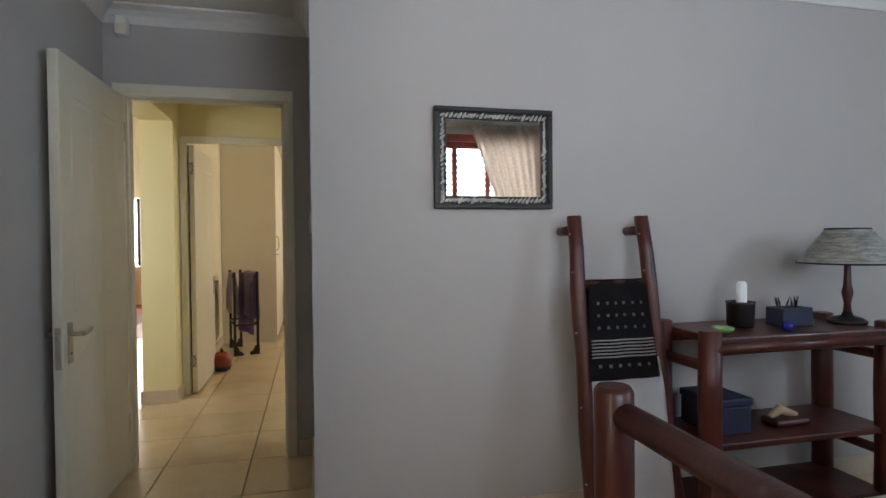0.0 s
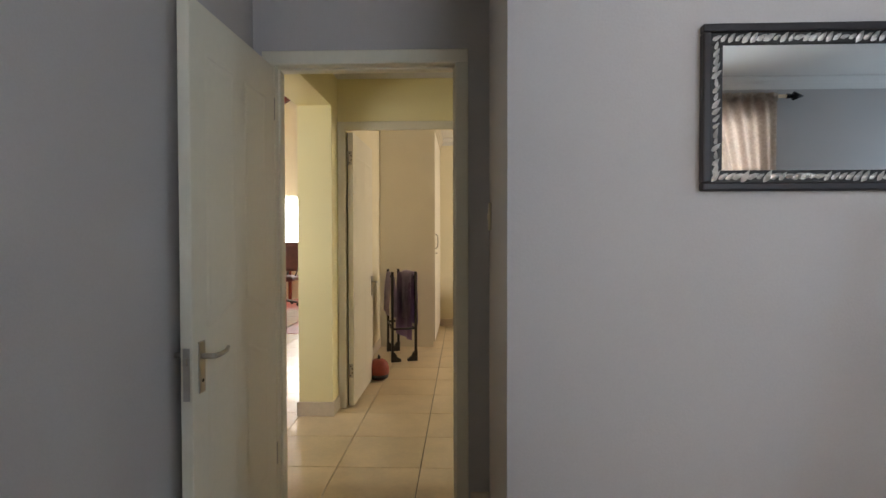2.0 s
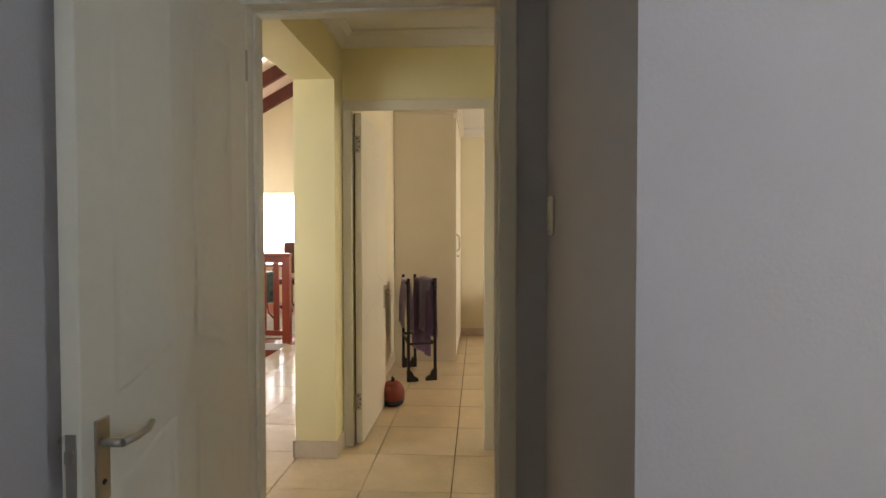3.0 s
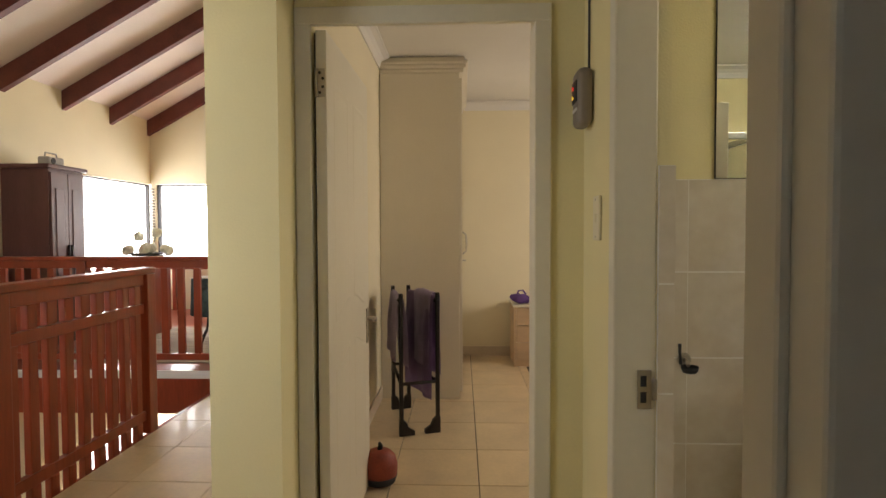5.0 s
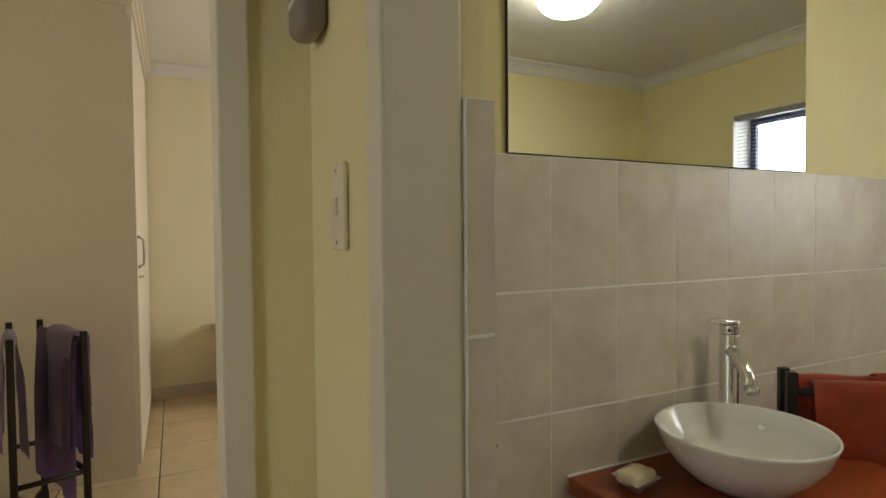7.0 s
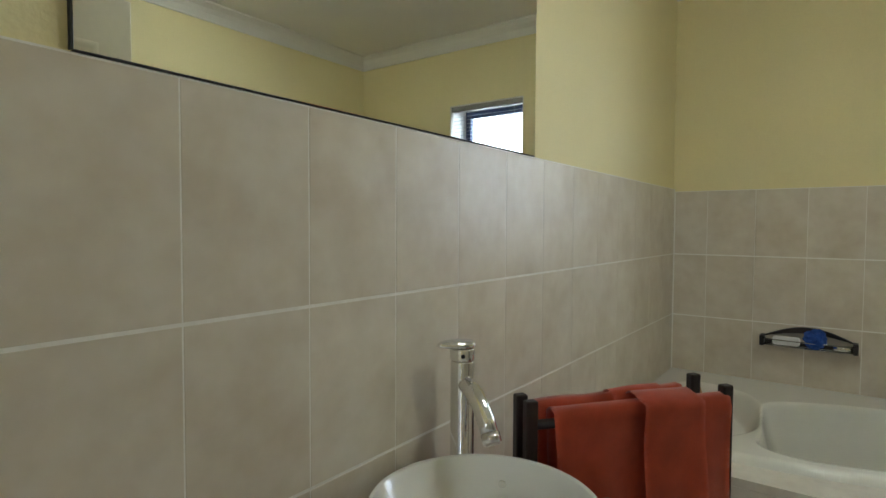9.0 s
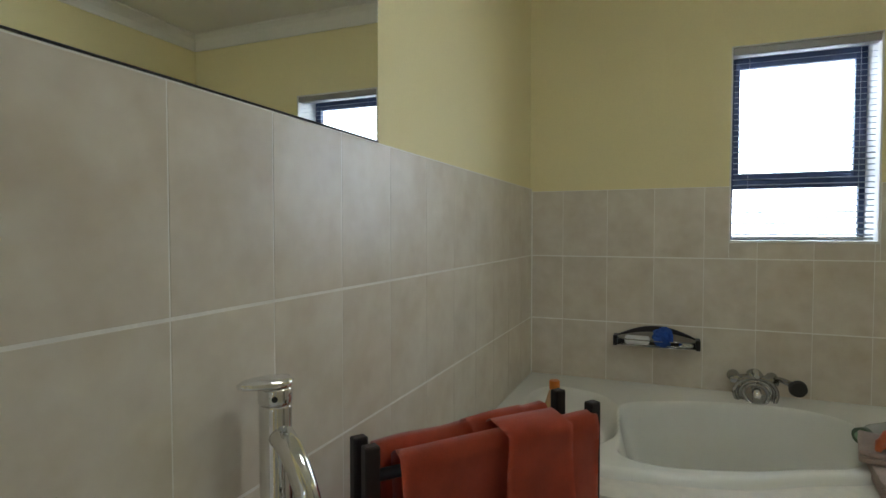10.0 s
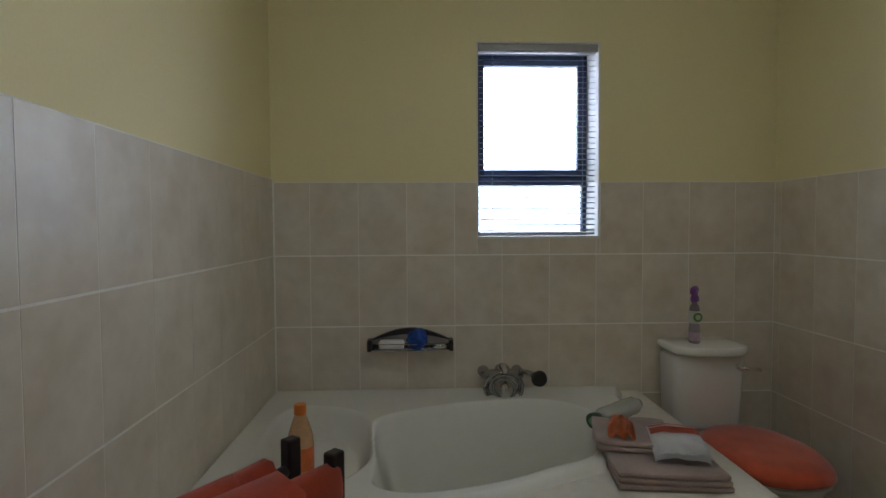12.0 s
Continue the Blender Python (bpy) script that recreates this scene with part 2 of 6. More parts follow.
def cornice(name, runs, z, size=0.085, material=CEILING):
    """A coved moulding along the foot of the ceiling: runs of (x0, y0, x1, y1, inward x, inward y)."""
    bm = bmesh.new()
    shape = [(0, 0), (0, -1), (0.12, -1), (0.16, -0.86), (0.3, -0.55), (0.55, -0.3), (0.86, -0.16), (1, -0.12), (1, 0)]
    for x0, y0, x1, y1, nx, ny in runs:
        a = [bm.verts.new((x0 + nx * size * u, y0 + ny * size * u, z + size * w - 0.001)) for u, w in shape]
        b = [bm.verts.new((x1 + nx * size * u, y1 + ny * size * u, z + size * w - 0.001)) for u, w in shape]
        for k in range(len(shape)):
            n = (k + 1) % len(shape)
            bm.faces.new((a[k], a[n], b[n], b[k]))
        bm.faces.new(a)
        bm.faces.new(b[::-1])
    bmesh.ops.recalc_face_normals(bm, faces=bm.faces)
    return structure(name, bm, material, "white coved ceiling cornice")


cornice("cornice_bedroom", [(0.655, 4.53, 4.6, 4.53, 0, -1), (-0.41, 5.52, 0.655, 5.52, 0, -1), (-0.41, 3.29, -0.41, 5.52, 1, 0), (0.655, 4.53, 0.655, 5.52, -1, 0), (-1.6, 3.22, 0.14, 3.22, 0, -1), (-1.6, 1.55, 4.6, 1.55, 0, 1)], H1)

# ---- structure: hall, landing ----
# The opening from x -3.6 to -1.6 is added for the landing fill.
structure("wall_hall_south", boxes((-5.1, -3.6, 5.57, 5.62, -2.7, H2), (-1.6, -0.313, 5.57, 5.62, -2.7, H2), (-3.6, -1.6, 5.57, 5.62, -2.7, 0.95), (-3.6, -1.6, 5.57, 5.62, 2.25, H2), (0.506, 0.73, 5.57, 5.62, 0, H2), (-0.313, 0.506, 5.57, 5.62, 2.03, H2), (-5.1, -0.39, 5.57, 5.62, H2, 5.8)), YELLOW, "yellow painted hall wall")
structure("column_hall", boxes((-0.612, -0.374, 6.85, 7.04, 0, H2)), YELLOW, "yellow painted pier between hall and landing")
structure("beam_hall", boxes((-0.612, -0.374, 5.62, 6.85, 2.166, H2 + 0.1)), YELLOW, "yellow plastered beam over the landing opening")
structure("wall_hall_north", boxes((-0.374, -0.317, 7.04, 7.1, 0, H2), (0.479, 0.655, 7.04, 7.1, 0, H2), (-0.317, 0.479, 7.04, 7.1, 2.075, H2)), YELLOW, "yellow painted wall round the spare room door")
structure("wall_hall_east", boxes((0.65, 0.73, 6.6, 7.1, 0, H2), (0.65, 0.73, 5.62, 5.8, 0, H2), (0.65, 0.73, 5.8, 6.6, 2.03, H2)), YELLOW, "yellow painted hall wall")
structure("ceiling_hall", boxes((-0.5, 0.73, 5.55, 7.1, H2, H2 + 0.08)), CEILING)
cornice("cornice_hall", [(-0.374, 7.04, 0.65, 7.04, 0, -1), (0.65, 5.62, 0.65, 7.04, -1, 0), (-0.374, 5.62, -0.374, 7.04, 1, 0), (-0.374, 5.62, 0.65, 5.62, 0, 1)], H2, 0.08)
structure("wall_landing_east", boxes((-0.612, -0.51, 7.04, 14.3, 0, 6.0), (-0.612, -0.374, 5.62, 7.04, H2 + 0.1, 6.0)), YELLOW, "yellow painted landing wall")
structure("wall_lounge_west", boxes((-5.1, -5, 5.55, 9.5, -2.7, 3.25), (-5.1, -5, 9.5, 12.5, -2.7, 3.25), (-5.1, -5, 12.5, 14.3, -1.72, 0.75), (-5.1, -5, 12.5, 14.3, -2.7, -2.6), (-5.1, -5, 14.1, 14.3, -2.6, -1.72), (-5.1, -5, 12.5, 14.3, 2.1, 3.25)), LOUNGE, "cream painted lounge wall")
structure("wall_lounge_north", boxes((-5, -4.9, 14.18, 14.28, 0.75, 2.1), (-5, -0.51, 14.18, 14.28, -2.7, 0.75), (-5, -0.51, 14.18, 14.28, 2.1, 6.0), (-1.5, -0.51, 14.18, 14.28, 0.75, 2.1)), LOUNGE, "cream painted lounge wall")


def sloped_ceiling():
    bm = bmesh.new()
    vs = [bm.verts.new(p) for p in ((-5.1, 5.6, 3.10), (-0.3, 5.6, 5.74), (-0.3, 14.4, 5.74), (-5.1, 14.4, 3.10))]
    up = [bm.verts.new(v.co + Vector((0, 0, 0.1))) for v in vs]
    bm.faces.new(vs)
    bm.faces.new(up[::-1])
    for k in range(4):
        n = (k + 1) % 4
        bm.faces.new((vs[k], up[k], up[n], vs[n]))
    bmesh.ops.recalc_face_normals(bm, faces=bm.faces)
    return structure("ceiling_lounge", bm, BOARD, "pale boarded sloping ceiling")


sloped_ceiling()
structure("floor_lounge", boxes((-5, -0.612, 10.12, 14.2, -0.3, 0.0)), WOOD, "polished red wooden lounge floor")
structure("floor_lower", boxes((-5, -0.6, 5.7, 14.2, -2.8, -2.7)), FLOOR)
structure("floor_slab", boxes((-1.79, 1.2, 4.0, 10.12, -0.3, -0.012), (1.2, 4.7, 4.0, 4.9, -0.3, -0.012), (-1.7, 4.7, 1.45, 4.0, -0.3, -0.012), (1.2, 3.9, 4.9, 10.9, -0.3, -0.012), (-0.612, 1.2, 10.12, 10.9, -0.3, -0.012)), GROUT, "brown grouted floor bed")

# ---- structure: spare room ----
H3 = 2.62
structure("wall_spare_west", boxes((-0.51, -0.41, 7.1, 10.9, 0, H3)), CREAM, "cream painted spare room wall")
structure("wall_spare_north", boxes((-0.51, 3.1, 10.8, 10.9, 0, H3)), CREAM, "cream painted spare room wall")
structure("wall_spare_south", boxes((0.655, 3.1, 7.1, 7.18, 0, H3), (-0.41, -0.317, 7.1, 7.16, 0, H3), (0.479, 0.655, 7.1, 7.16, 0, H3), (-0.317, 0.479, 7.1, 7.16, 2.12, H3)), CREAM)
# The opening is assumed, to hold the spare room's fill lamp.
structure("wall_spare_east", boxes((3.0, 3.1, 7.18, 8.5, 0, H3), (3.0, 3.1, 9.9, 10.8, 0, H3), (3.0, 3.1, 8.5, 9.9, 0, 1.05), (3.0, 3.1, 8.5, 9.9, 2.15, H3)), CREAM)
structure("ceiling_spare", boxes((-0.51, 3.1, 7.1, 10.9, H3, H3 + 0.08)), CEILING)
cornice("cornice_spare", [(-0.41, 10.8, 3.0, 10.8, 0, -1), (-0.41, 7.16, -0.41, 10.8, 1, 0)], H3)

# ---- structure: bathroom ----
XB, YB, XW, YR = 0.806, 7.035, 3.76, 4.863
structure("wall_bath_north", boxes((0.73, 3.9, YB, 7.1, 0, H2)), YELLOW, "yellow painted bathroom wall")
structure("wall_bath_west", boxes((0.73, 0.787, 6.6, YB, 0, H2), (0.73, XB, 4.8, 5.8, 0, H2), (0.73, XB, 5.8, 6.6, 2.03, H2)), YELLOW, "yellow painted bathroom wall")
structure("wall_bath_south", boxes((0.73, 3.9, 4.78, YR, 0, H2)), YELLOW, "yellow painted bathroom wall")
WY0, WY1, WZ0, WZ1 = 5.637, 6.168, 1.224, 2.055
structure("wall_bath_east", boxes((XW, 4.0, YR, WY0, 0, H2), (XW, 4.0, WY1, YB, 0, H2), (XW, 4.0, WY0, WY1, 0, WZ0), (XW, 4.0, WY0, WY1, WZ1, H2)), YELLOW, "yellow painted bathroom wall")
structure("ceiling_bath", boxes((0.73, 3.93, 4.78, 7.1, H2, H2 + 0.08)), CEILING)
cornice("cornice_bath", [(XB, YB, XW, YB, 0, -1), (XB, YR, XW, YR, 0, 1), (XW, YR, XW, YB, -1, 0), (XB, YR, XB, YB, 1, 0)], H2, 0.08)


# ---- doors and frames ----
def skirting(name, runs, label="beige tile skirting"):
    bm = bmesh.new()
    for r in runs:
        box(bm, *r, 0.0, 0.1, bevel=0.003, seg=1)
    return structure(name, bm, SKIRT, label)


skirting("baseboard_hall", [(-0.626, -0.36, 6.838, 6.85), (-0.374, -0.362, 6.85, 7.03), (-0.624, -0.612, 6.838, 10.1), (0.56, 0.65, 7.028, 7.04), (0.638, 0.65, 6.68, 7.028)])
skirting("baseboard_spare", [(0.22, 3.0, 10.788, 10.8), (-0.41, -0.398, 7.16, 9.3)])
skirting("baseboard_bedroom", [(0.655, 4.6, 4.518, 4.53), (0.643, 0.655, 4.53, 5.52), (0.57, 0.643, 5.508, 5.52), (-0.41, -0.398, 3.29, 5.52), (-1.6, 0.14, 3.208, 3.22)])


def door_frame(name, x0, x1, y0, y1, top, along="x"):
    """Painted lining and architrave round an opening through a wall from y0 to y1 (or, along y, the two swapped)."""
    bm = bmesh.new()
    rows = [(x0 - 0.055, x0 + 0.004, y0, y1, 0, top), (x1 - 0.004, x1 + 0.055, y0, y1, 0, top), (x0 - 0.055, x1 + 0.055, y0, y1, top - 0.004, top + 0.06)]
    mid = (y0 + y1) / 2
    if along == "x":
        rows += [(x0, x0 + 0.014, mid - 0.012, mid + 0.05, 0, top), (x1 - 0.014, x1, mid - 0.012, mid + 0.05, 0, top), (x0, x1, mid - 0.012, mid + 0.05, top - 0.014, top)]
    for a, b, c, d, e, f in rows:
        if along == "x":
            box(bm, a, b, c, d, e, f, bevel=0.006)
        else:
            box(bm, c, d, a, b, e, f, bevel=0.006)
    return structure(name, bm, PAINT, "cream painted door frame")


door_frame("door_frame_1", -0.313, 0.506, 5.507, 5.633, 2.03)
structure("door_frame_2", boxes((-0.372, -0.313, 7.025, 7.046, 0, 2.03, 0.005), (0.475, 0.534, 7.025, 7.175, 0, 2.03, 0.005), (-0.372, 0.534, 7.024, 7.05, 2.026, 2.09, 0.005)), PAINT, "cream painted door frame")
door_frame("door_frame_3", 5.8, 6.6, 0.635, 0.752, 2.03, "y")


def lever_handle(parent, x, side, z=0.83):
    """A lever on a long plate, on the face at side (-1 or 1) of a leaf along x."""
    y = side * 0.02
    plate = part("handle_plate", slab(x - 0.021, x + 0.021, min(y, y + side * 0.006), max(y, y + side * 0.006), z - 0.085, z + 0.085, bevel=0.003), METAL, parent, "worn steel handle plate")
    bm = rod([(x, y, z + 0.035), (x, y + side * 0.045, z + 0.035)], 0.009)
    tube(bm, [(x, y + side * 0.045, z + 0.035), (x - 0.045, y + side * 0.048, z + 0.033), (x - 0.078, y + side * 0.05, z + 0.037), (x - 0.096, y + side * 0.05, z + 0.048)], [0.009, 0.008, 0.008, 0.006])
    part("lever", bm, METAL, plate)
    part("keyhole", rod([(x, y + side * 0.005, z - 0.045), (x, y + side * 0.0075, z - 0.045)], 0.006, 8), DARK, plate)


def moulded_panel(x0, x1, z0, z1, rise, curved, side):
    """A pressed panel on a leaf's face: a soft bead round a field, one end swept in an S towards the door's middle."""
    bm, n, rings = bmesh.new(), 10, []
    for inset, high in ((0.0, 0.0), (0.006, 0.0022), (0.013, 0.003), (0.02, 0.0018), (0.03, 0.0004), (0.042, 0.0012), (0.052, 0.0018)):
        a, b, line = x0 + inset, x1 - inset, []
        for k in range(n + 1):
            u = k / n
            line.append((a + (b - a) * u, 0.03 * rise * (0.5 - 0.5 * math.cos(math.pi * u)) * 2 - 0.03 * rise))
        foot = [(x, z0 + inset + (w if curved == "foot" else 0)) for x, w in line]
        top = [(x, z1 - inset + (w if curved == "top" else 0)) for x, w in line[::-1]]
        rings.append([bm.verts.new((x, side * (0.0198 + high), z)) for x, z in foot + top])
    for p, q in zip(rings, rings[1:]):
        for k in range(len(p)):
            m = (k + 1) % len(p)
            bm.faces.new((p[k], p[m], q[m], q[k])).smooth = True
    for k in range(n):
        bm.faces.new((rings[-1][k], rings[-1][k + 1], rings[-1][-2 - k], rings[-1][-1 - k]))
    bmesh.ops.recalc_face_normals(bm, faces=bm.faces)
    out = sum(f.normal.y for f in bm.faces)
    if out * side < 0:
        bmesh.ops.reverse_faces(bm, faces=bm.faces)
    return bm


def panel_door(name, width, m, label, height=2.03):
    """A moulded panel door: hinged at x = 0, free edge at x = width."""
    leaf = tagged(link_mesh(name, slab(0.0, width, -0.02, 0.02, 0.012, height - 0.012, bevel=0.003), PAINT), label, kind="structure")
    leaf.matrix_world = m
    for x0, x1, rise in ((0.1, width / 2 - 0.045, 1), (width / 2 + 0.045, width - 0.1, -1)):
        for z0, z1, curved in ((0.2, 0.8, "top"), (0.98, 1.86, "foot")):
            for side in (-1, 1):
                part("panel", moulded_panel(x0, x1, z0, z1, rise, curved, side), PAINT, leaf)
    lever_handle(leaf, width - 0.055, 1)
    lever_handle(leaf, width - 0.055, -1)
    part("lock_plate", slab(width - 0.001, width + 0.002, -0.011, 0.011, 0.73, 0.9, bevel=0.001), METAL, leaf, "steel lock faceplate on the door edge")
    part("latch", slab(width, width + 0.012, -0.007, 0.007, 0.845, 0.87, bevel=0.003), METAL, leaf)
    for z in (0.27, 1.83):
        bm = rod([(-0.006, 0.016, z - 0.05), (-0.006, 0.016, z + 0.05)], 0.007, 10)
        box(bm, -0.0025, 0.0005, -0.014, 0.018, z - 0.05, z + 0.05)
        hinge = part("hinge", bm, METAL, leaf, "worn steel butt hinge")
        for dz, y in ((-0.035, 0.004), (-0.015, -0.007), (0.015, -0.007), (0.035, 0.004)):
            part("screw", rod([(-0.002, y, z + dz), (-0.0045, y, z + dz)], 0.0055, 8), DARK, hinge)
    return leaf


def standing(x, y, way):
    """A pose on the floor whose x axis runs along way, in degrees from the world's x."""
    return pose(x, y, 0, 0, 0, way)


panel_door("door_1", 0.75, standing(-0.331, 5.505, 269.2), "white panel door standing open against the wall")
panel_door("door_2", 0.80, standing(-0.283, 7.05, 89.4), "white panel door standing open into the spare room")
panel_door("door_3", 0.83, standing(0.895, 5.775, 0.0), "white panel door standing open into the bathroom")

# Shade in the hinge gap, put in as a dark strip.
part("gap_shade", slab(-0.316, -0.305, 7.09, 7.096, 0.005, 2.02), DARK, bpy.data.objects["door_frame_2"], "dark strip standing for the shade in the hinge gap")
part("strike_plate", slab(0.7, 0.738, 6.591, 6.597, 0.808, 0.915, bevel=0.001), METAL, bpy.data.objects["door_frame_3"], "steel strike plate with two slots")
part("strike_lip", slab(0.7385, 0.752, 6.586, 6.5965, 0.832, 0.892, bevel=0.004), METAL, bpy.data.objects["strike_plate"])
for z in (0.825, 0.87):
    part("slot", slab(0.708, 0.724, 6.5895, 6.593, z, z + 0.03), DARK, bpy.data.objects["strike_plate"])


# ---- bathroom ----
def cut(r, hole):
    """The pieces of a rectangle that are left round a hole."""
    a0, a1, z0, z1 = r
    h0, h1, k0, k1 = hole
    if a1 <= h0 or a0 >= h1 or z1 <= k0 or z0 >= k1:
        return [r]
    out = []
    if a0 < h0:
        out.append((a0, h0, z0, z1))
    if a1 > h1:
        out.append((h1, a1, z0, z1))
    m0, m1 = max(a0, h0), min(a1, h1)
    if z0 < k0:
        out.append((m0, m1, z0, k0))
    if z1 > k1:
        out.append((m0, m1, k1, z1))
    return out


TILE_MESHES = {}


def tile_mesh(w, h, t, material):
    key = (round(w, 3), round(h, 3), t)
    if key not in TILE_MESHES:
        bm = bmesh.new()
        g, e = (0.0026, 0.0012) if t > 0.01 else (0.0028, 0.0005)
        n = g if t > 0.01 else 0.0012
        ring = lambda o, z: [bm.verts.new((x, y, z)) for x, y in ((o - g + n, o), (w - o + g - n, o), (w - o + g - n, h - o), (o - g + n, h - o))]
        low, mid, top = ring(g, 0.0), ring(g, t - e), ring(g + e, t)
        for a, b in ((low, mid), (mid, top)):
            for k in range(4):
                bm.faces.new((a[k], a[(k + 1) % 4], b[(k + 1) % 4], b[k]))
        bm.faces.new(top)
        me = bpy.data.meshes.new("tile")
        bm.to_mesh(me)
        bm.free()
        me.materials.append(material)
        TILE_MESHES[key] = me
    return TILE_MESHES[key]


TILE_TOP = 1.462
ROWS_Z = [0.0, 0.24, 0.545, 0.85, 1.152, TILE_TOP]


def tiled_wall(parent_name, origin, way, start, end, anchor, pitch, hole=None, t=0.004, top=TILE_TOP):
    """Tiles on a wall, as parts of it. way: the direction along the wall, in degrees; the tiles face to its right."""
    parent = bpy.data.objects[parent_name]
    turn = pose(0, 0, 0, 0, 0, way) @ pose(0, 0, 0, 90, 0, 0)
    k = math.floor((start - anchor) / pitch)
    a = anchor + k * pitch
    while a < end - 0.004:
        for z0, z1 in zip(ROWS_Z, ROWS_Z[1:-1] + [top]):
            whole = (max(a, start), min(a + pitch, end), z0, z1)
            for b0, b1, c0, c1 in (cut(whole, hole) if hole else [whole]):
                if b1 - b0 < 0.006 or c1 - c0 < 0.006:
                    continue
                ob = new("tile", tile_mesh(b1 - b0, c1 - c0, t, WTILE))
                ob.matrix_world = Matrix.Translation(origin) @ turn @ Matrix.Translation((b0, c0, 0.0))
                ob.parent = parent
        a += pitch


G = 0.0074
structure("grout_bath_north", boxes((0.797, XW, YB - G, YB, 0, 1.475)), WGROUT)
structure("grout_bath_east", boxes((XW - G, XW, YR, WY0, 0, TILE_TOP), (XW - G, XW, WY1, YB - G, 0, TILE_TOP), (XW - G, XW, WY0, WY1, 0, WZ0)), WGROUT)
structure("grout_bath_south", boxes((XB, XW - G, YR, YR + G, 0, TILE_TOP)), WGROUT)
structure("grout_bath_nib", boxes((0.753, 0.797, 6.6 - G, 6.6, 0, 1.474), (0.787, 0.797, 6.6, YB - G, 0, 1.474)), WGROUT)


def window_bath():
    """A small side window with a dark frame, a white reveal and a venetian blind."""
    w = tagged(new("window_1"), "small dark-framed bathroom window behind a white venetian blind", kind="structure")
    rev = bmesh.new()
    box(rev, XW + 0.001, 3.99, WY0 - 0.003, WY0 + 0.006, WZ0, WZ1)
    box(rev, XW + 0.001, 3.99, WY1 - 0.006, WY1 + 0.003, WZ0, WZ1)
    box(rev, XW + 0.001, 3.99, WY0, WY1, WZ1 - 0.006, WZ1 + 0.003)
    box(rev, XW - 0.01, 3.99, WY0, WY1, WZ0 - 0.004, WZ0 + 0.006)
    part("window_sill", rev, CEILING, w, "white plastered reveal and sill")
    x0, x1 = 3.935, 3.97
    y0, y1, z0, z1, zm = WY0 + 0.006, WY1 - 0.006, WZ0 + 0.006, WZ1 - 0.006, 1.48
    fr = bmesh.new()
    for r in ((y0, y0 + 0.022, z0, z1), (y1 - 0.022, y1, z0, z1), (y0 + 0.022, y1 - 0.022, z0, z0 + 0.018), (y0 + 0.022, y1 - 0.022, z1 - 0.024, z1), (y0 + 0.022, y1 - 0.022, zm - 0.02, zm + 0.02)):
        box(fr, x0, x1, *r, bevel=0.003)
    part("window_frame", fr, ALU, w, "dark blue aluminium frame")
    sash = bmesh.new()
    for r in ((y0 + 0.022, y0 + 0.044, zm + 0.02, z1 - 0.024), (y1 - 0.044, y1 - 0.022, zm + 0.02, z1 - 0.024), (y0 + 0.044, y1 - 0.044, zm + 0.02, zm + 0.05), (y0 + 0.044, y1 - 0.044, z1 - 0.05, z1 - 0.024)):
        box(sash, x0 - 0.008, x1 - 0.008, *r, bevel=0.003)
    part("sash", sash, ALU, w, "dark blue opening sash")
    for c0, c1 in ((zm + 0.05, z1 - 0.05), (z0 + 0.018, zm - 0.02)):
        p = part("pane", slab(x1 - 0.02, x1 - 0.016, y0 + 0.022, y1 - 0.022, c0, c1), GLASS, w)
        p.visible_shadow = False
    blind = thing("venetian_blind", "white venetian blind lowered over the bathroom window", "blind")
    part("headrail", slab(XW + 0.006, XW + 0.05, WY0 + 0.008, WY1 - 0.008, WZ1 - 0.038, WZ1 - 0.007, bevel=0.004), mat("pale_grey_metal", (0.34, 0.33, 0.32), 0.4, 0.06, 10, 90, 0.0), blind)
    z = WZ1 - 0.046
    me = None
    while z > WZ0 + 0.03:
        if me is None:
            def slat(u, v):
                x = (v - 0.5) * 0.024
                return Vector((x, (u - 0.5) * (WY1 - WY0 - 0.03), 0.0012 - 0.005 * (v - 0.5) ** 2 * 4 * 0.4 + x * 0.26))
            ob = part("slat", grid(1, 4, slat, thick=0.0018), SLAT, blind)
            me = ob.data
        else:
            ob = new("slat", me)
            ob.parent = blind
        ob.location = (XW + 0.032, (WY0 + WY1) / 2, z)
        z -= 0.0235
    part("bottom_rail", slab(XW + 0.02, XW + 0.045, WY0 + 0.015, WY1 - 0.015, WZ0 + 0.012, WZ0 + 0.024, bevel=0.003), SLAT, blind)
    for y in (WY0 + 0.07, WY1 - 0.07):
        part("ladder_cord", rod([(XW + 0.021, y, WZ1 - 0.045), (XW + 0.021, y, WZ0 + 0.02)], 0.0009, 6), SLAT, blind)


window_bath()
wall_mirror = thing("wall_mirror", "frameless mirror fixed above the wall tiles", "mirror")
part("mirror_glass", slab(1.10, 2.222, YB - 0.0088, YB - 0.001, 1.478, 2.3, bevel=0.0006), MIRROR, wall_mirror)
part("bottom_channel", slab(1.10, 2.222, YB - 0.0095, YB - 0.001, 1.4756, 1.4772), DARK, wall_mirror, "thin dark mounting channel")
part("edge_strip", slab(1.0975, 1.0995, YB - 0.009, YB - 0.001, 1.478, 2.3), DARK, wall_mirror)


def smooth_loop(points, n):
    """A closed smooth curve through the points."""
    out, k = [], len(points)
    for i in range(k):
        p0, p1, p2, p3 = (Vector((*points[(i + d) % k], 0)) for d in (-1, 0, 1, 2))
        for j in range(n):
            t = j / n
            out.append(0.5 * (2 * p1 + (p2 - p0) * t + (2 * p0 - 5 * p1 + 4 * p2 - p3) * t * t + (3 * p1 - p0 - 3 * p2 + p3) * t ** 3))
    return out


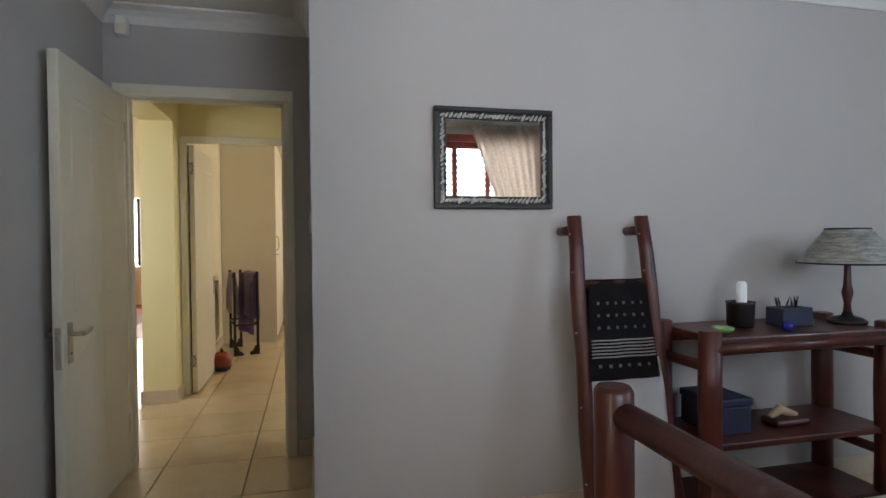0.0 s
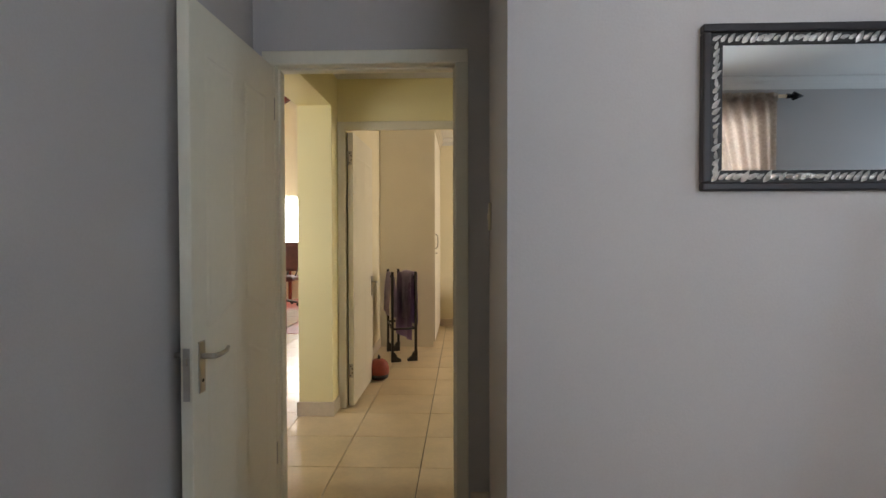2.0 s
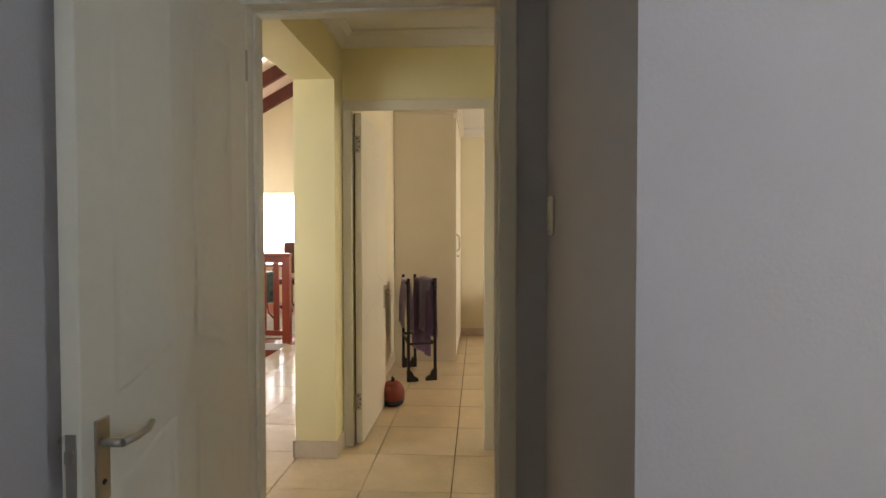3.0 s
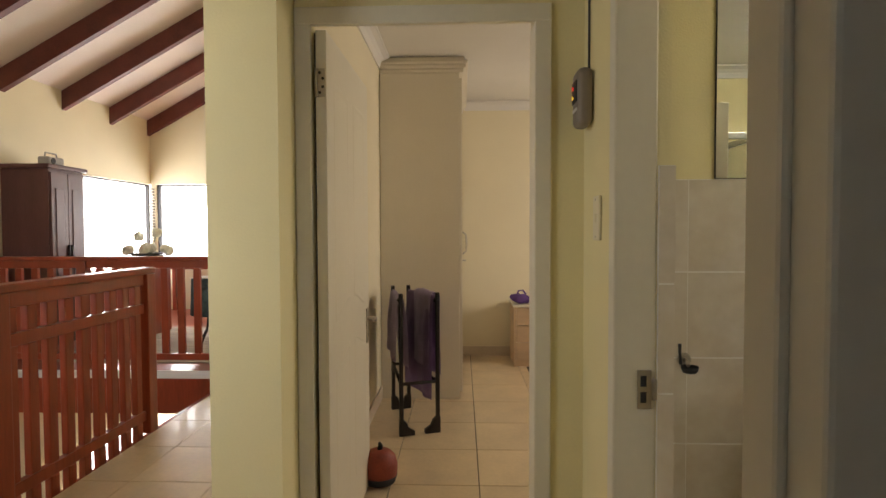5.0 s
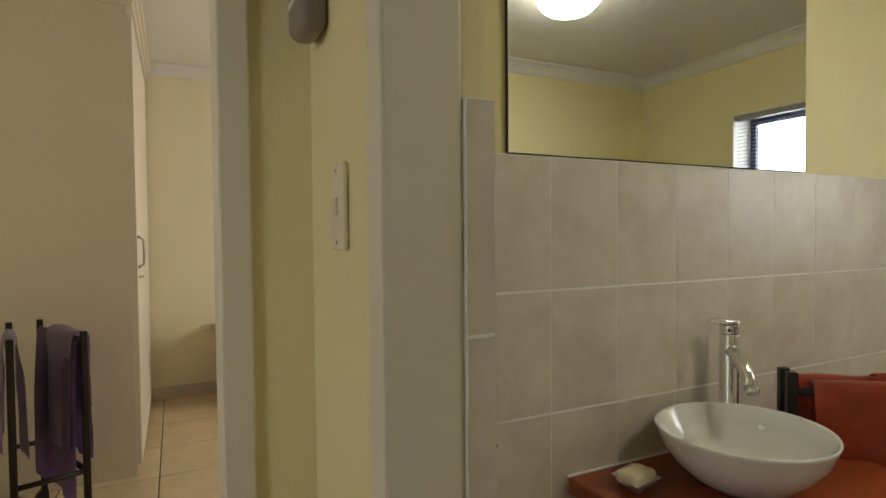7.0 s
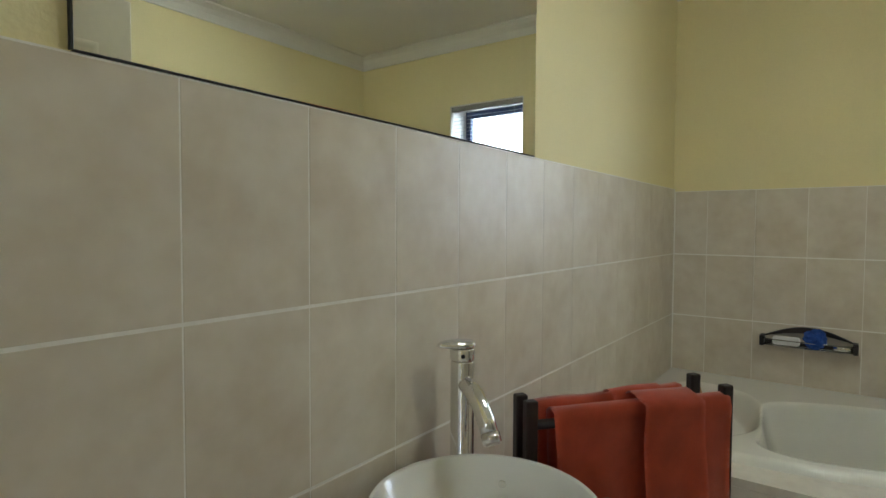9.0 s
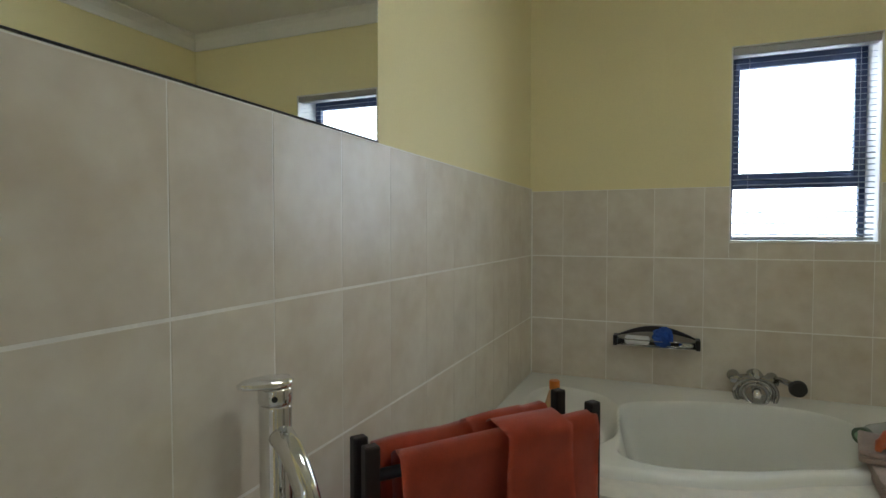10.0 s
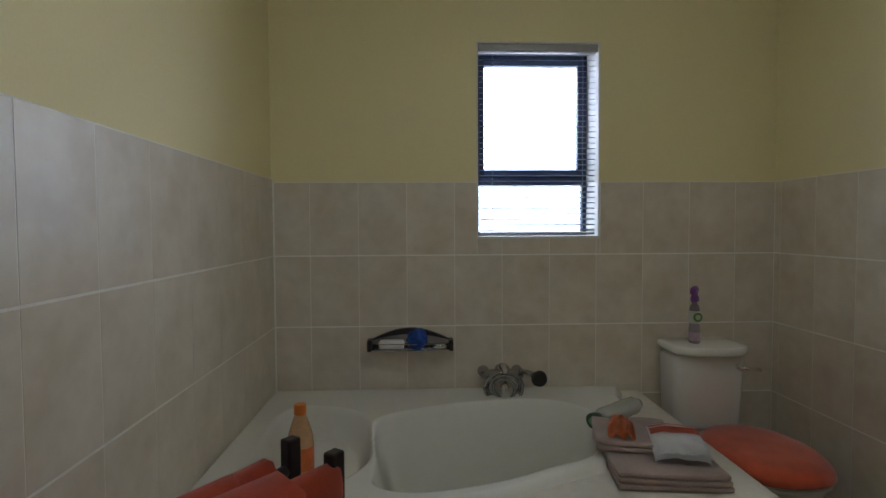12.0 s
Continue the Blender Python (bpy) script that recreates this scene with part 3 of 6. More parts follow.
def inside(loop, px, py):
    """How far each point lies inside a closed loop (negative outside)."""
    best, odd = np.full(px.shape, 1e9), np.zeros(px.shape, bool)
    for a, b in zip(loop, loop[1:] + loop[:1]):
        dx, dy = b.x - a.x, b.y - a.y
        t = np.clip(((px - a.x) * dx + (py - a.y) * dy) / (dx * dx + dy * dy), 0, 1)
        best = np.minimum(best, np.hypot(px - a.x - t * dx, py - a.y - t * dy))
        if abs(dy) > 1e-9:
            odd ^= ((a.y > py) != (b.y > py)) & (px < a.x + (py - a.y) * dx / dy)
    return np.where(odd, best, -best)


def bath():
    tub = thing("corner_bath", "white corner bath with a moulded seat set in a tiled deck", "bath")
    basin = smooth_loop([(3.568, 6.18), (3.58, 5.93), (3.46, 5.787), (3.28, 5.785), (3.05, 5.875), (2.955, 6.04), (2.875, 6.2), (2.825, 6.41), (2.875, 6.54), (3.05, 6.555), (3.37, 6.575), (3.5, 6.4)], 16)
    seat = smooth_loop([(3.0, 6.57), (2.86, 6.68), (2.88, 6.84), (3.02, 6.92), (3.22, 6.94), (3.44, 6.94), (3.55, 6.86), (3.5, 6.68), (3.36, 6.585), (3.18, 6.555)], 16)
    lip = smooth_loop([(3.0, 5.835), (3.2, 5.765), (3.4, 5.70), (3.47, 5.62), (3.6, 5.585), (3.95, 5.58), (3.95, 6.4), (3.95, 7.2), (3.3, 7.2), (2.75, 7.2), (2.72, 6.9), (2.74, 6.5), (2.797, 6.21), (2.895, 6.03)], 12)
    nx, ny, x0, x1, y0, y1 = 190, 250, 2.65, XW - 0.012, 5.55, YB - 0.012
    gx, gy = np.meshgrid(np.linspace(x0, x1, nx + 1), np.linspace(y0, y1, ny + 1), indexing="ij")
    ease = lambda d, w: (lambda k: k * k * (3 - 2 * k))(np.clip(d / w, 0, 1))
    d1, d2, d3 = inside(basin, gx, gy), inside(seat, gx, gy), inside(lip, gx, gy)
    z = 0.575 - 0.06 * ease(d1, 0.035) - 0.24 * ease(d1, 0.12) - 0.09 * ease(d1, 0.24) - 0.03 * ease(-d3 + 0.028, 0.034) + 0.004 * ease(d3 - 0.02, 0.02)
    z = np.minimum(z, 0.579 - 0.105 * ease(d2, 0.07))
    part("tub", grid(nx, ny, lambda u, v: Vector((gx[round(u * nx), 0], gy[0, round(v * ny)], z[round(u * nx), round(v * ny)]))), ACRYLIC, tub)
    part("waste", lathe([(0.035, 0.0), (0.035, 0.006), (0.02, 0.008)], (3.2, 6.2, 0.186), 20), CHROME, tub, "chrome plug hole")
    front = [p for p in lip if p.x < x1 - 0.01 and p.y < y1 - 0.01]
    start = min(range(len(front)), key=lambda k: -front[k].x + front[k].y)
    front = front[start:] + front[:start]
    front = sorted(front, key=lambda p: math.atan2(p.y - 6.6, p.x - 3.9) % (2 * math.pi))
    edge = [(p.x, p.y) for p in front]
    edge = [(edge[0][0] + 0.008, y1)] + edge + [(x1, edge[-1][1])]
    deck = prism([(2.62, 5.47), (2.62, y1)] + edge + [(x1, 5.47)], 0.53, 0.556)
    box(deck, 2.62, 2.64, 5.47, y1, 0, 0.529)
    box(deck, 2.64, x1, 5.47, 5.49, 0, 0.529)
    part("deck", deck, mat("pale_marbled_deck_tile", (0.72, 0.68, 0.60), 0.3, 0.12, 8, 40, 0.02), tub, "pale tiled bath surround")


bath()


def basin_unit():
    van = thing("vanity_unit", "white vanity cupboard under a red-brown counter", "vanity")
    part("carcass", slab(1.30, 2.0, 6.58, YB - 0.012, 0.02, 0.643, bevel=0.003), CUPBOARD, van)
    for x in (1.31, 1.66):
        d = part("cupboard_door", slab(x, x + 0.335, 6.562, 6.579, 0.05, 0.63, bevel=0.004), CUPBOARD, van)
        part("knob", lathe([(0.006, 0), (0.006, 0.012), (0.013, 0.018), (0.012, 0.026)], (0, 0, 0), 14), CHROME, d).matrix_world = pose(x + (0.3 if x < 1.5 else 0.035), 6.562, 0.52, 90)
    top = thing("counter_top", "red-brown stained timber counter carrying the basin", "counter")
    part("top", slab(1.266, 2.03, 6.565, YB - 0.012, 0.645, 0.686, bevel=0.006), COUNTER, top)
    part("front_edge", slab(1.266, 2.03, 6.545, 6.5645, 0.643, 0.686, bevel=0.006), COUNTER, top)
    part("sealant", slab(1.266, 2.03, YB - 0.018, YB - 0.009, 0.6855, 0.689, bevel=0.001), LINEN, top, "white sealant bead along the tiles")
    basin = thing("vessel_basin", "white oval porcelain bowl basin on the counter", "basin")
    prof = [(0.075, -0.003), (0.09, 0.0), (0.124, 0.022), (0.158, 0.055), (0.182, 0.09), (0.194, 0.124), (0.197, 0.131), (0.1945, 0.135), (0.189, 0.13), (0.172, 0.095), (0.148, 0.06), (0.11, 0.034), (0.05, 0.02), (0.02, 0.018)]
    part("bowl", lathe(prof, (1.612, 6.803, 0.689), 64), PORCELAIN, basin)
    part("drain", lathe([(0.021, 0.0), (0.021, 0.004), (0.012, 0.006)], (1.612, 6.803, 0.707), 18), CHROME, basin, "chrome drain")
    part("overflow_ring", lathe([(0.008, 0.0), (0.008, 0.003)], (0, 0, 0), 12), CHROME, basin).matrix_world = look((1.759, 6.853, 0.785), (1.937, 6.921, 0.84))


basin_unit()


def basin_tap():
    tap = thing("basin_mixer_tap", "tall chrome single-lever mixer tap beside the basin", "tap")
    x, y = 1.772, 6.957
    part("body", lathe([(0.029, 0.0), (0.029, 0.006), (0.0245, 0.011), (0.0245, 0.318), (0.023, 0.324)], (x, y, 0.686), 32), CHROME, tap)
    d = Vector((-0.42, -0.91, 0)).normalized()
    p = Vector((x, y, 0.962))
    way = [(0.0, 0.0), (0.025, 0.0), (0.05, -0.012), (0.073, -0.032), (0.091, -0.055), (0.104, -0.075)]
    part("spout", rod([p + d * a + Vector((0, 0, b)) for a, b in way], [0.019, 0.019, 0.0185, 0.018, 0.0175, 0.017], 20), CHROME, tap)
    part("spout_collar", rod([p + d * 0.102 + Vector((0, 0, -0.072)), p + d * 0.1115 + Vector((0, 0, -0.088))], 0.0185, 20), CHROME, tap)
    part("aerator", rod([p + d * 0.1115 + Vector((0, 0, -0.0878)), p + d * 0.1135 + Vector((0, 0, -0.0915))], 0.014, 14), METAL, tap)
    part("head", lathe([(0.0245, 0.0), (0.026, 0.004), (0.026, 0.022), (0.0245, 0.026)], (x, y, 1.01), 32), CHROME, tap)
    d = Vector((-0.92, 0.25, 0)).normalized()
    side = Vector((-d.y, d.x, 0))
    bm, rings = bmesh.new(), []
    for grow, z in ((0.9, 0.0), (1.0, 0.003), (1.0, 0.008), (0.86, 0.0125), (0.4, 0.0145)):
        ring = []
        for k in range(32):
            g = 2 * math.pi * k / 32
            long = 0.028 + (0.036 * max(0.0, math.cos(g)) ** 1.5)
            ring.append(bm.verts.new(Vector((x, y, 1.036)) + (d * long * math.cos(g) + side * 0.027 * math.sin(g)) * grow + Vector((0, 0, z + 0.08 * long * max(0.0, math.cos(g))))))
        rings.append(ring)
    for a, b in zip(rings, rings[1:]):
        for k in range(32):
            bm.faces.new((a[k], a[(k + 1) % 32], b[(k + 1) % 32], b[k])).smooth = True
    bm.faces.new(rings[0][::-1])
    bm.faces.new(rings[-1])
    part("lever", bm, CHROME, tap, "flat rounded chrome lever")
    q = Vector((x, y, 1.022))
    face = Vector((-0.8, -0.6, 0))
    part("indicator", rod([q + face * 0.0255, q + face * 0.0275], 0.0045, 10), DARK, tap)


basin_tap()


def soap_dish():
    dish = thing("soap_dish", "small white dish with a cream bar of soap on the counter", "soap dish")
    bm = lathe([(0.028, 0.0), (0.034, 0.006), (0.05, 0.026), (0.053, 0.028), (0.046, 0.022), (0.03, 0.01), (0.005, 0.009)], (0, 0, 0), 4)
    ob = part("dish", bm, PORCELAIN, dish)
    ob.matrix_world = Matrix.Translation((1.375, 6.905, 0.686)) @ pose(0, 0, 0, 0, 0, 52) @ Matrix.Diagonal((1.4, 1.1, 1, 1))
    bar = part("soap", slab(-0.045, 0.045, -0.03, 0.03, 0.012, 0.04, bevel=0.011, seg=3), mat("cream_soap", (0.80, 0.72, 0.52), 0.5, 0.08, 20, 90, 0.05), dish, "cream soap bar")
    bar.matrix_world = Matrix.Translation((1.375, 6.905, 0.688)) @ pose(0, 0, 0, 0, 0, 12)


soap_dish()


def towel_rack(name, p0, p1, width, height, label, group="towel stands", turned_in=False, far_width=None):
    """A low stand with two posts at each end, top rails between the ends and feet. p0, p1: the middles of its ends."""
    rack = thing(name, label, "towel rack", group)
    a, b = Vector((*p0, 0)), Vector((*p1, 0))
    way = (b - a).normalized()
    side = way.cross(Vector((0, 0, 1)))
    ang = math.degrees(math.atan2(way.y, way.x))
    far_width = far_width or width
    for end, w in ((a, width), (b, far_width)):
        for s in (-1, 1):
            q = end + side * s * w / 2
            m = Matrix.Translation(q) @ pose(0, 0, 0, 0, 0, ang)
            part("post", slab(-0.014, 0.014, -0.012, 0.012, 0.03, height, bevel=0.004), BLACK, rack).matrix_world = m
            bm = bmesh.new()
            out = -s if turned_in else s
            vs = []
            for x in (-0.016, 0.016):
                vs.append([bm.verts.new((x, y * out, z)) for y, z in ((-0.014, 0.0), (0.085, 0.0), (0.085, 0.025), (0.045, 0.05), (0.03, 0.085), (0.013, 0.1), (-0.014, 0.1))])
            bm.faces.new(vs[0])
            bm.faces.new(vs[1][::-1])
            for k in range(7):
                n = (k + 1) % 7
                bm.faces.new((vs[0][k], vs[0][n], vs[1][n], vs[1][k]))
            bmesh.ops.recalc_face_normals(bm, faces=bm.faces)
            part("foot", bm, BLACK, rack).matrix_world = m
        part("cross_bar", rod([end + side * -w / 2 + Vector((0, 0, 0.33)), end + side * w / 2 + Vector((0, 0, 0.33))], 0.011, 8), BLACK, rack)
    for s in (-1, 1):
        for z in (height - 0.055, 0.33):
            part("rail", rod([a + side * s * width / 2 + Vector((0, 0, z)), b + side * s * far_width / 2 + Vector((0, 0, z))], 0.011, 10), BLACK, rack)
    return a, b, way, side


def hung_towel(name, a, b, z, drop_front, drop_back, material, label, start=0.05, end=0.95, seed=1, fold=True, out=0.02, wavy=1.0, splay=0.02):
    """A towel folded over a rail from a to b at height z."""
    a, b = Vector(a), Vector(b)
    way = (b - a).normalized()
    side = way.cross(Vector((0, 0, 1)))
    top = 0.018
    total = drop_front + drop_back + math.pi * out

    def place(u, v):
        along = a + (b - a) * (start + (end - start) * u)
        d = v * total
        wave = wavy * 0.005 * math.sin(u * 9 + seed) + 0.002 * math.sin(u * 23 + seed * 2)
        if d < drop_front:
            h = drop_front - d
            s, dz = out + wave * min(1, h / 0.15) + splay * h * (1.3 - h), -h
        elif d < drop_front + math.pi * out:
            g = (d - drop_front) / out
            s, dz = out * math.cos(g), out * math.sin(g)
        else:
            h = d - drop_front - math.pi * out
            s, dz = -out + wave * min(1, h / 0.15) - splay * h * (1.3 - h), -h
        lift = 0.006 * noise.noise(Vector((u * 4, v * 6, seed)))
        return along + side * (s + lift) + Vector((0, 0, z + dz + lift)) + way * (0.012 * noise.noise(Vector((v * 3, seed, u * 0.5))))
    t = thing(name, label, "towel", "hung towels")
    part("cloth", grid(26, 34, place, thick=0.009), material, t)
    if fold:
        part("folded_edge", grid(10, 30, lambda u, v: place(0.46 + u * 0.34, 0.24 + 0.6 * v) + side * (0.02 if v < 0.5 else -0.02) + Vector((0, 0, 0.012)), thick=0.012), material, t)
    return t


A, B, W, S = towel_rack("towel_rack", (1.928, 6.893), (2.34, 6.596), 0.05, 0.905, "black wooden towel stand beside the basin", far_width=0.105)
hung_towel("hand_towel", A + S * 0.025, B + S * 0.0525, 0.862, 0.42, 0.33, ORANGE, "rust-orange towel folded over the front rail", 0.1, 0.985, 1, out=0.026, wavy=1.6)
hung_towel("hand_towel", A - S * 0.025, B - S * 0.0525, 0.862, 0.33, 0.4, ORANGE, "rust-orange towel folded over the rear rail", 0.06, 0.9, 5, out=0.026, wavy=1.6)


def toilet():
    t = thing("toilet", "white close-coupled toilet with an orange seat cover", "toilet")
    yc = 5.235
    def outline(w, d0, d1, n=40):
        pts = []
        for k in range(n):
            g = 2 * math.pi * k / n
            x = math.cos(g)
            pts.append((d0 + (d1 - d0) * (1 - x) / 2, yc + w / 2 * math.copysign(abs(math.sin(g)) ** 0.75, math.sin(g))))
        return pts
    bm = slab(3.575, XW - 0.012, yc - 0.15, yc + 0.15, 0.43, 0.748, bevel=0.03, seg=4)
    for v in bm.verts:
        k = (0.748 - v.co.z) / 0.318
        v.co.y = yc + (v.co.y - yc) * (1 - 0.07 * k)
        v.co.x = XW - 0.012 + (v.co.x - XW + 0.012) * (1 - 0.12 * k + (0.1 if v.co.x < 3.65 else 0) * (1 - ((v.co.y - yc) / 0.156) ** 2))
    for f in bm.faces:
        f.smooth = True
    part("cistern", bm, PORCELAIN, t)
    lid = slab(3.55, XW - 0.011, yc - 0.157, yc + 0.157, 0.75, 0.786, bevel=0.016, seg=4)
    bmesh.ops.subdivide_edges(lid, edges=[e for e in lid.edges if abs(e.verts[0].co.y - e.verts[1].co.y) > 0.1], cuts=12)
    for v in lid.verts:
        if v.co.x < 3.65:
            v.co.x -= 0.035 * (1 - min(1.0, abs(v.co.y - yc) / 0.157) ** 2) - 0.03 * min(1.0, abs(v.co.y - yc) / 0.157) ** 6
    for f in lid.faces:
        f.smooth = True
    part("cistern_lid", lid, PORCELAIN, t)
    lev = part("flush_lever", rod([(3.575, yc - 0.11, 0.7), (3.55, yc - 0.11, 0.7)], 0.014, 12), CHROME, t, "chrome flush lever")
    part("lever_arm", rod([(3.55, yc - 0.10, 0.7), (3.547, yc - 0.145, 0.696), (3.547, yc - 0.185, 0.692)], [0.008, 0.007, 0.009], 10), CHROME, lev)
    rows = [(0.2, 3.68, 3.26, 0.0), (0.2, 3.68, 3.26, 0.06), (0.17, 3.66, 3.3, 0.14), (0.24, 3.66, 3.18, 0.27), (0.34, 3.66, 3.1, 0.37), (0.355, 3.65, 3.085, 0.41)]
    bm = bmesh.new()
    rings = [[bm.verts.new((x, y - 0.045, z)) for x, y in outline(w, a, b)] for w, a, b, z in rows]
    for p, q in zip(rings, rings[1:]):
        for k in range(40):
            bm.faces.new((p[k], p[(k + 1) % 40], q[(k + 1) % 40], q[k])).smooth = True
    bm.faces.new(rings[0])
    bm.faces.new(rings[-1])
    bmesh.ops.recalc_face_normals(bm, faces=bm.faces)
    part("pan", bm, PORCELAIN, t)
    part("seat", prism([(x, y - 0.045) for x, y in outline(0.36, 3.54, 3.075)], 0.412, 0.432, 0.006), PORCELAIN, t)
    rows = [(0.368, 3.55, 3.068, 0.434), (0.374, 3.553, 3.062, 0.445), (0.366, 3.548, 3.07, 0.464), (0.33, 3.53, 3.095, 0.48), (0.22, 3.47, 3.17, 0.49), (0.05, 3.35, 3.26, 0.493)]
    bm = bmesh.new()
    rings = [[bm.verts.new((x, y - 0.045, z + 0.006 * noise.noise(Vector((x * 9, y * 9, 3))))) for x, y in outline(w, a, b)] for w, a, b, z in rows]
    for p, q in zip(rings, rings[1:]):
        for k in range(40):
            bm.faces.new((p[k], p[(k + 1) % 40], q[(k + 1) % 40], q[k])).smooth = True
    bm.faces.new(rings[-1])
    bmesh.ops.recalc_face_normals(bm, faces=bm.faces)
    part("seat_cover", bm, ORANGE, t, "rust-orange towelling seat cover")


toilet()


def spray_bottle():
    s = thing("spray_bottle", "clear air freshener bottle with a purple trigger on the cistern", "bottle")
    x, y, z = 3.64, 5.275, 0.786
    c = (x, y, z)
    clear = mat("lilac_clear_plastic", (0.62, 0.55, 0.62), 0.12, 0.1, 8, 40, 0.0)
    clear.node_tree.nodes["Principled BSDF"].inputs["Transmission Weight"].default_value = 0.55
    part("bottle", lathe([(0.024, 0), (0.027, 0.005), (0.027, 0.05), (0.024, 0.075), (0.026, 0.1), (0.026, 0.13), (0.02, 0.152), (0.012, 0.165), (0.012, 0.178)], c, 28, 0.8), clear, s)
    lab = part("label", lathe([(0.0265, 0.082), (0.0272, 0.1), (0.0272, 0.13), (0.0262, 0.134)], c, 28, 0.82), mat("pale_label", (0.66, 0.66, 0.62), 0.5, 0.05, 20, 90, 0.0), s)
    part("badge", rod([(x - 0.0265, y, z + 0.11), (x - 0.0285, y, z + 0.11)], 0.019, 20), mat("green_badge", (0.10, 0.24, 0.05), 0.5, 0.1, 20, 90, 0.0), lab)
    part("badge_centre", rod([(x - 0.028, y, z + 0.11), (x - 0.0295, y, z + 0.11)], 0.011, 16), mat("pale_green_badge", (0.55, 0.65, 0.45), 0.5, 0.1, 20, 90, 0.0), lab)
    part("foot_label", lathe([(0.0272, 0.012), (0.0275, 0.014), (0.0275, 0.044), (0.0272, 0.046)], c, 28, 0.82), mat("lilac_label", (0.45, 0.33, 0.45), 0.5, 0.3, 40, 90, 0.0), s)
    head = mat("purple_plastic", (0.20, 0.06, 0.32), 0.4, 0.08, 20, 90, 0.0)
    bm = lathe([(0.016, 0.172), (0.017, 0.176), (0.016, 0.192), (0.012, 0.198)], c, 18)
    for p, r in (([(x + 0.022, y - 0.012, z + 0.214), (x, y, z + 0.222), (x - 0.03, y + 0.022, z + 0.22), (x - 0.045, y + 0.034, z + 0.214)], [0.012, 0.016, 0.013, 0.009]), ([(x, y, z + 0.195), (x, y, z + 0.218)], [0.011, 0.013])):
        tube(bm, p, r, 14)
    part("spray_head", bm, head, s, "purple spray head")
    part("trigger", rod([(x - 0.018, y + 0.014, z + 0.212), (x - 0.034, y + 0.026, z + 0.19), (x - 0.03, y + 0.024, z + 0.17)], [0.007, 0.006, 0.004], 8), head, s)


spray_bottle()


def folded_towels():
    def pile(x0, x1, y0, y1, z, layers, material, turn, name, label, bow=0.006):
        t = thing(name, label, "towel")
        cx, cy = (x0 + x1) / 2, (y0 + y1) / 2
        for k in range(layers):
            bm = slab(-(x1 - x0) / 2 + 0.004 * k, (x1 - x0) / 2 - 0.003 * k, -(y1 - y0) / 2 + 0.003 * k, (y1 - y0) / 2, z + k * 0.015, z + k * 0.015 + 0.0155, bevel=0.0065, seg=3)
            bmesh.ops.subdivide_edges(bm, edges=[e for e in bm.edges if e.calc_length() > 0.1], cuts=5, use_grid_fill=True)
            for v in bm.verts:
                v.co.z += bow * noise.noise(Vector((v.co.x * 9, v.co.y * 9, z + 4))) * min(1, max(0, (v.co.z - z) / 0.012))
            for f in bm.faces:
                f.smooth = True
            part("fold", bm, material, t).matrix_world = pose(cx, cy, 0, 0, 0, turn)
        return t
    pile(2.83, 3.2, 5.555, 5.86, 0.558, 3, TAUPE, -6, "bath_towel", "taupe bath towel folded flat on the bath deck")
    pile(2.97, 3.19, 5.64, 5.87, 0.606, 2, TAUPE, -14, "face_towel", "taupe face towel folded on the bath towel", 0.014)
    w = thing("wash_cloth", "white wash cloth with orange stripes folded on the towels", "towel")
    cx, cy, turn = 2.99, 5.655, math.radians(-14)

    def fold(u, v, h, k):
        a, b = (u - 0.5) * 0.2, (v - 0.5) * 0.15
        lump = 0.007 * noise.noise(Vector((u * 4, v * 4, k)))
        round_off = 0.012 * (abs(2 * u - 1) ** 6 + abs(2 * v - 1) ** 6)
        return Vector((cx + a * math.cos(turn) - b * math.sin(turn), cy + a * math.sin(turn) + b * math.cos(turn), h + lump - round_off + 0.014 * u))
    for k, h in enumerate((0.632, 0.646)):
        part("fold", grid(22, 18, lambda u, v: fold(u * (1 - 0.05 * k), v, h, k * 3 + 1), thick=0.013), LINEN, w)
    for u0, u1, material in ((0.86, 0.93, ORANGE), (0.58, 0.8, ORANGE)):
        part("stripe", grid(6, 18, lambda u, v: fold((u0 + (u1 - u0) * u) * 0.95, 0.03 + 0.94 * v, 0.6485, 4), thick=0.002), material, w, "orange woven stripe")
    t = thing("wash_glove", "orange crumpled wash glove lying on the towels", "wash cloth")

    def glove(u, v):
        g = noise.noise(Vector((u * 4, v * 5, 2)))
        return Vector((2.99 + 0.15 * u + 0.03 * v, 5.775 + 0.075 * v - 0.045 * u, 0.634 + 0.034 * math.sin(math.pi * u) ** 0.7 * math.sin(math.pi * v) ** 0.7 + 0.018 * g + 0.012 * abs(math.sin(v * 7 + u * 3))))
    part("cloth", grid(24, 20, glove, thick=0.007), mat("apricot_towelling", (0.72, 0.20, 0.07), 0.95, 0.3, 14, 220, 0.4, sheen=0.3), t)
    tube_ob = thing("shampoo_bottle", "clear shampoo bottle with a dark green cap lying on the rim", "bottle")
    clear = mat("milky_plastic", (0.74, 0.74, 0.70), 0.15, 0.06, 10, 60, 0.0)
    clear.node_tree.nodes["Principled BSDF"].inputs["Transmission Weight"].default_value = 0.6
    part("bottle", rod([(3.39, 5.61, 0.616), (3.375, 5.635, 0.615), (3.33, 5.7, 0.613), (3.27, 5.785, 0.611), (3.255, 5.805, 0.61)], [0.02, 0.032, 0.033, 0.031, 0.024], 24), clear, tube_ob)
    cap = part("cap", rod([(3.255, 5.805, 0.61), (3.238, 5.83, 0.609)], 0.026, 20), mat("dark_green_cap", (0.05, 0.09, 0.045), 0.35, 0.2, 30, 60, 0.0), tube_ob)
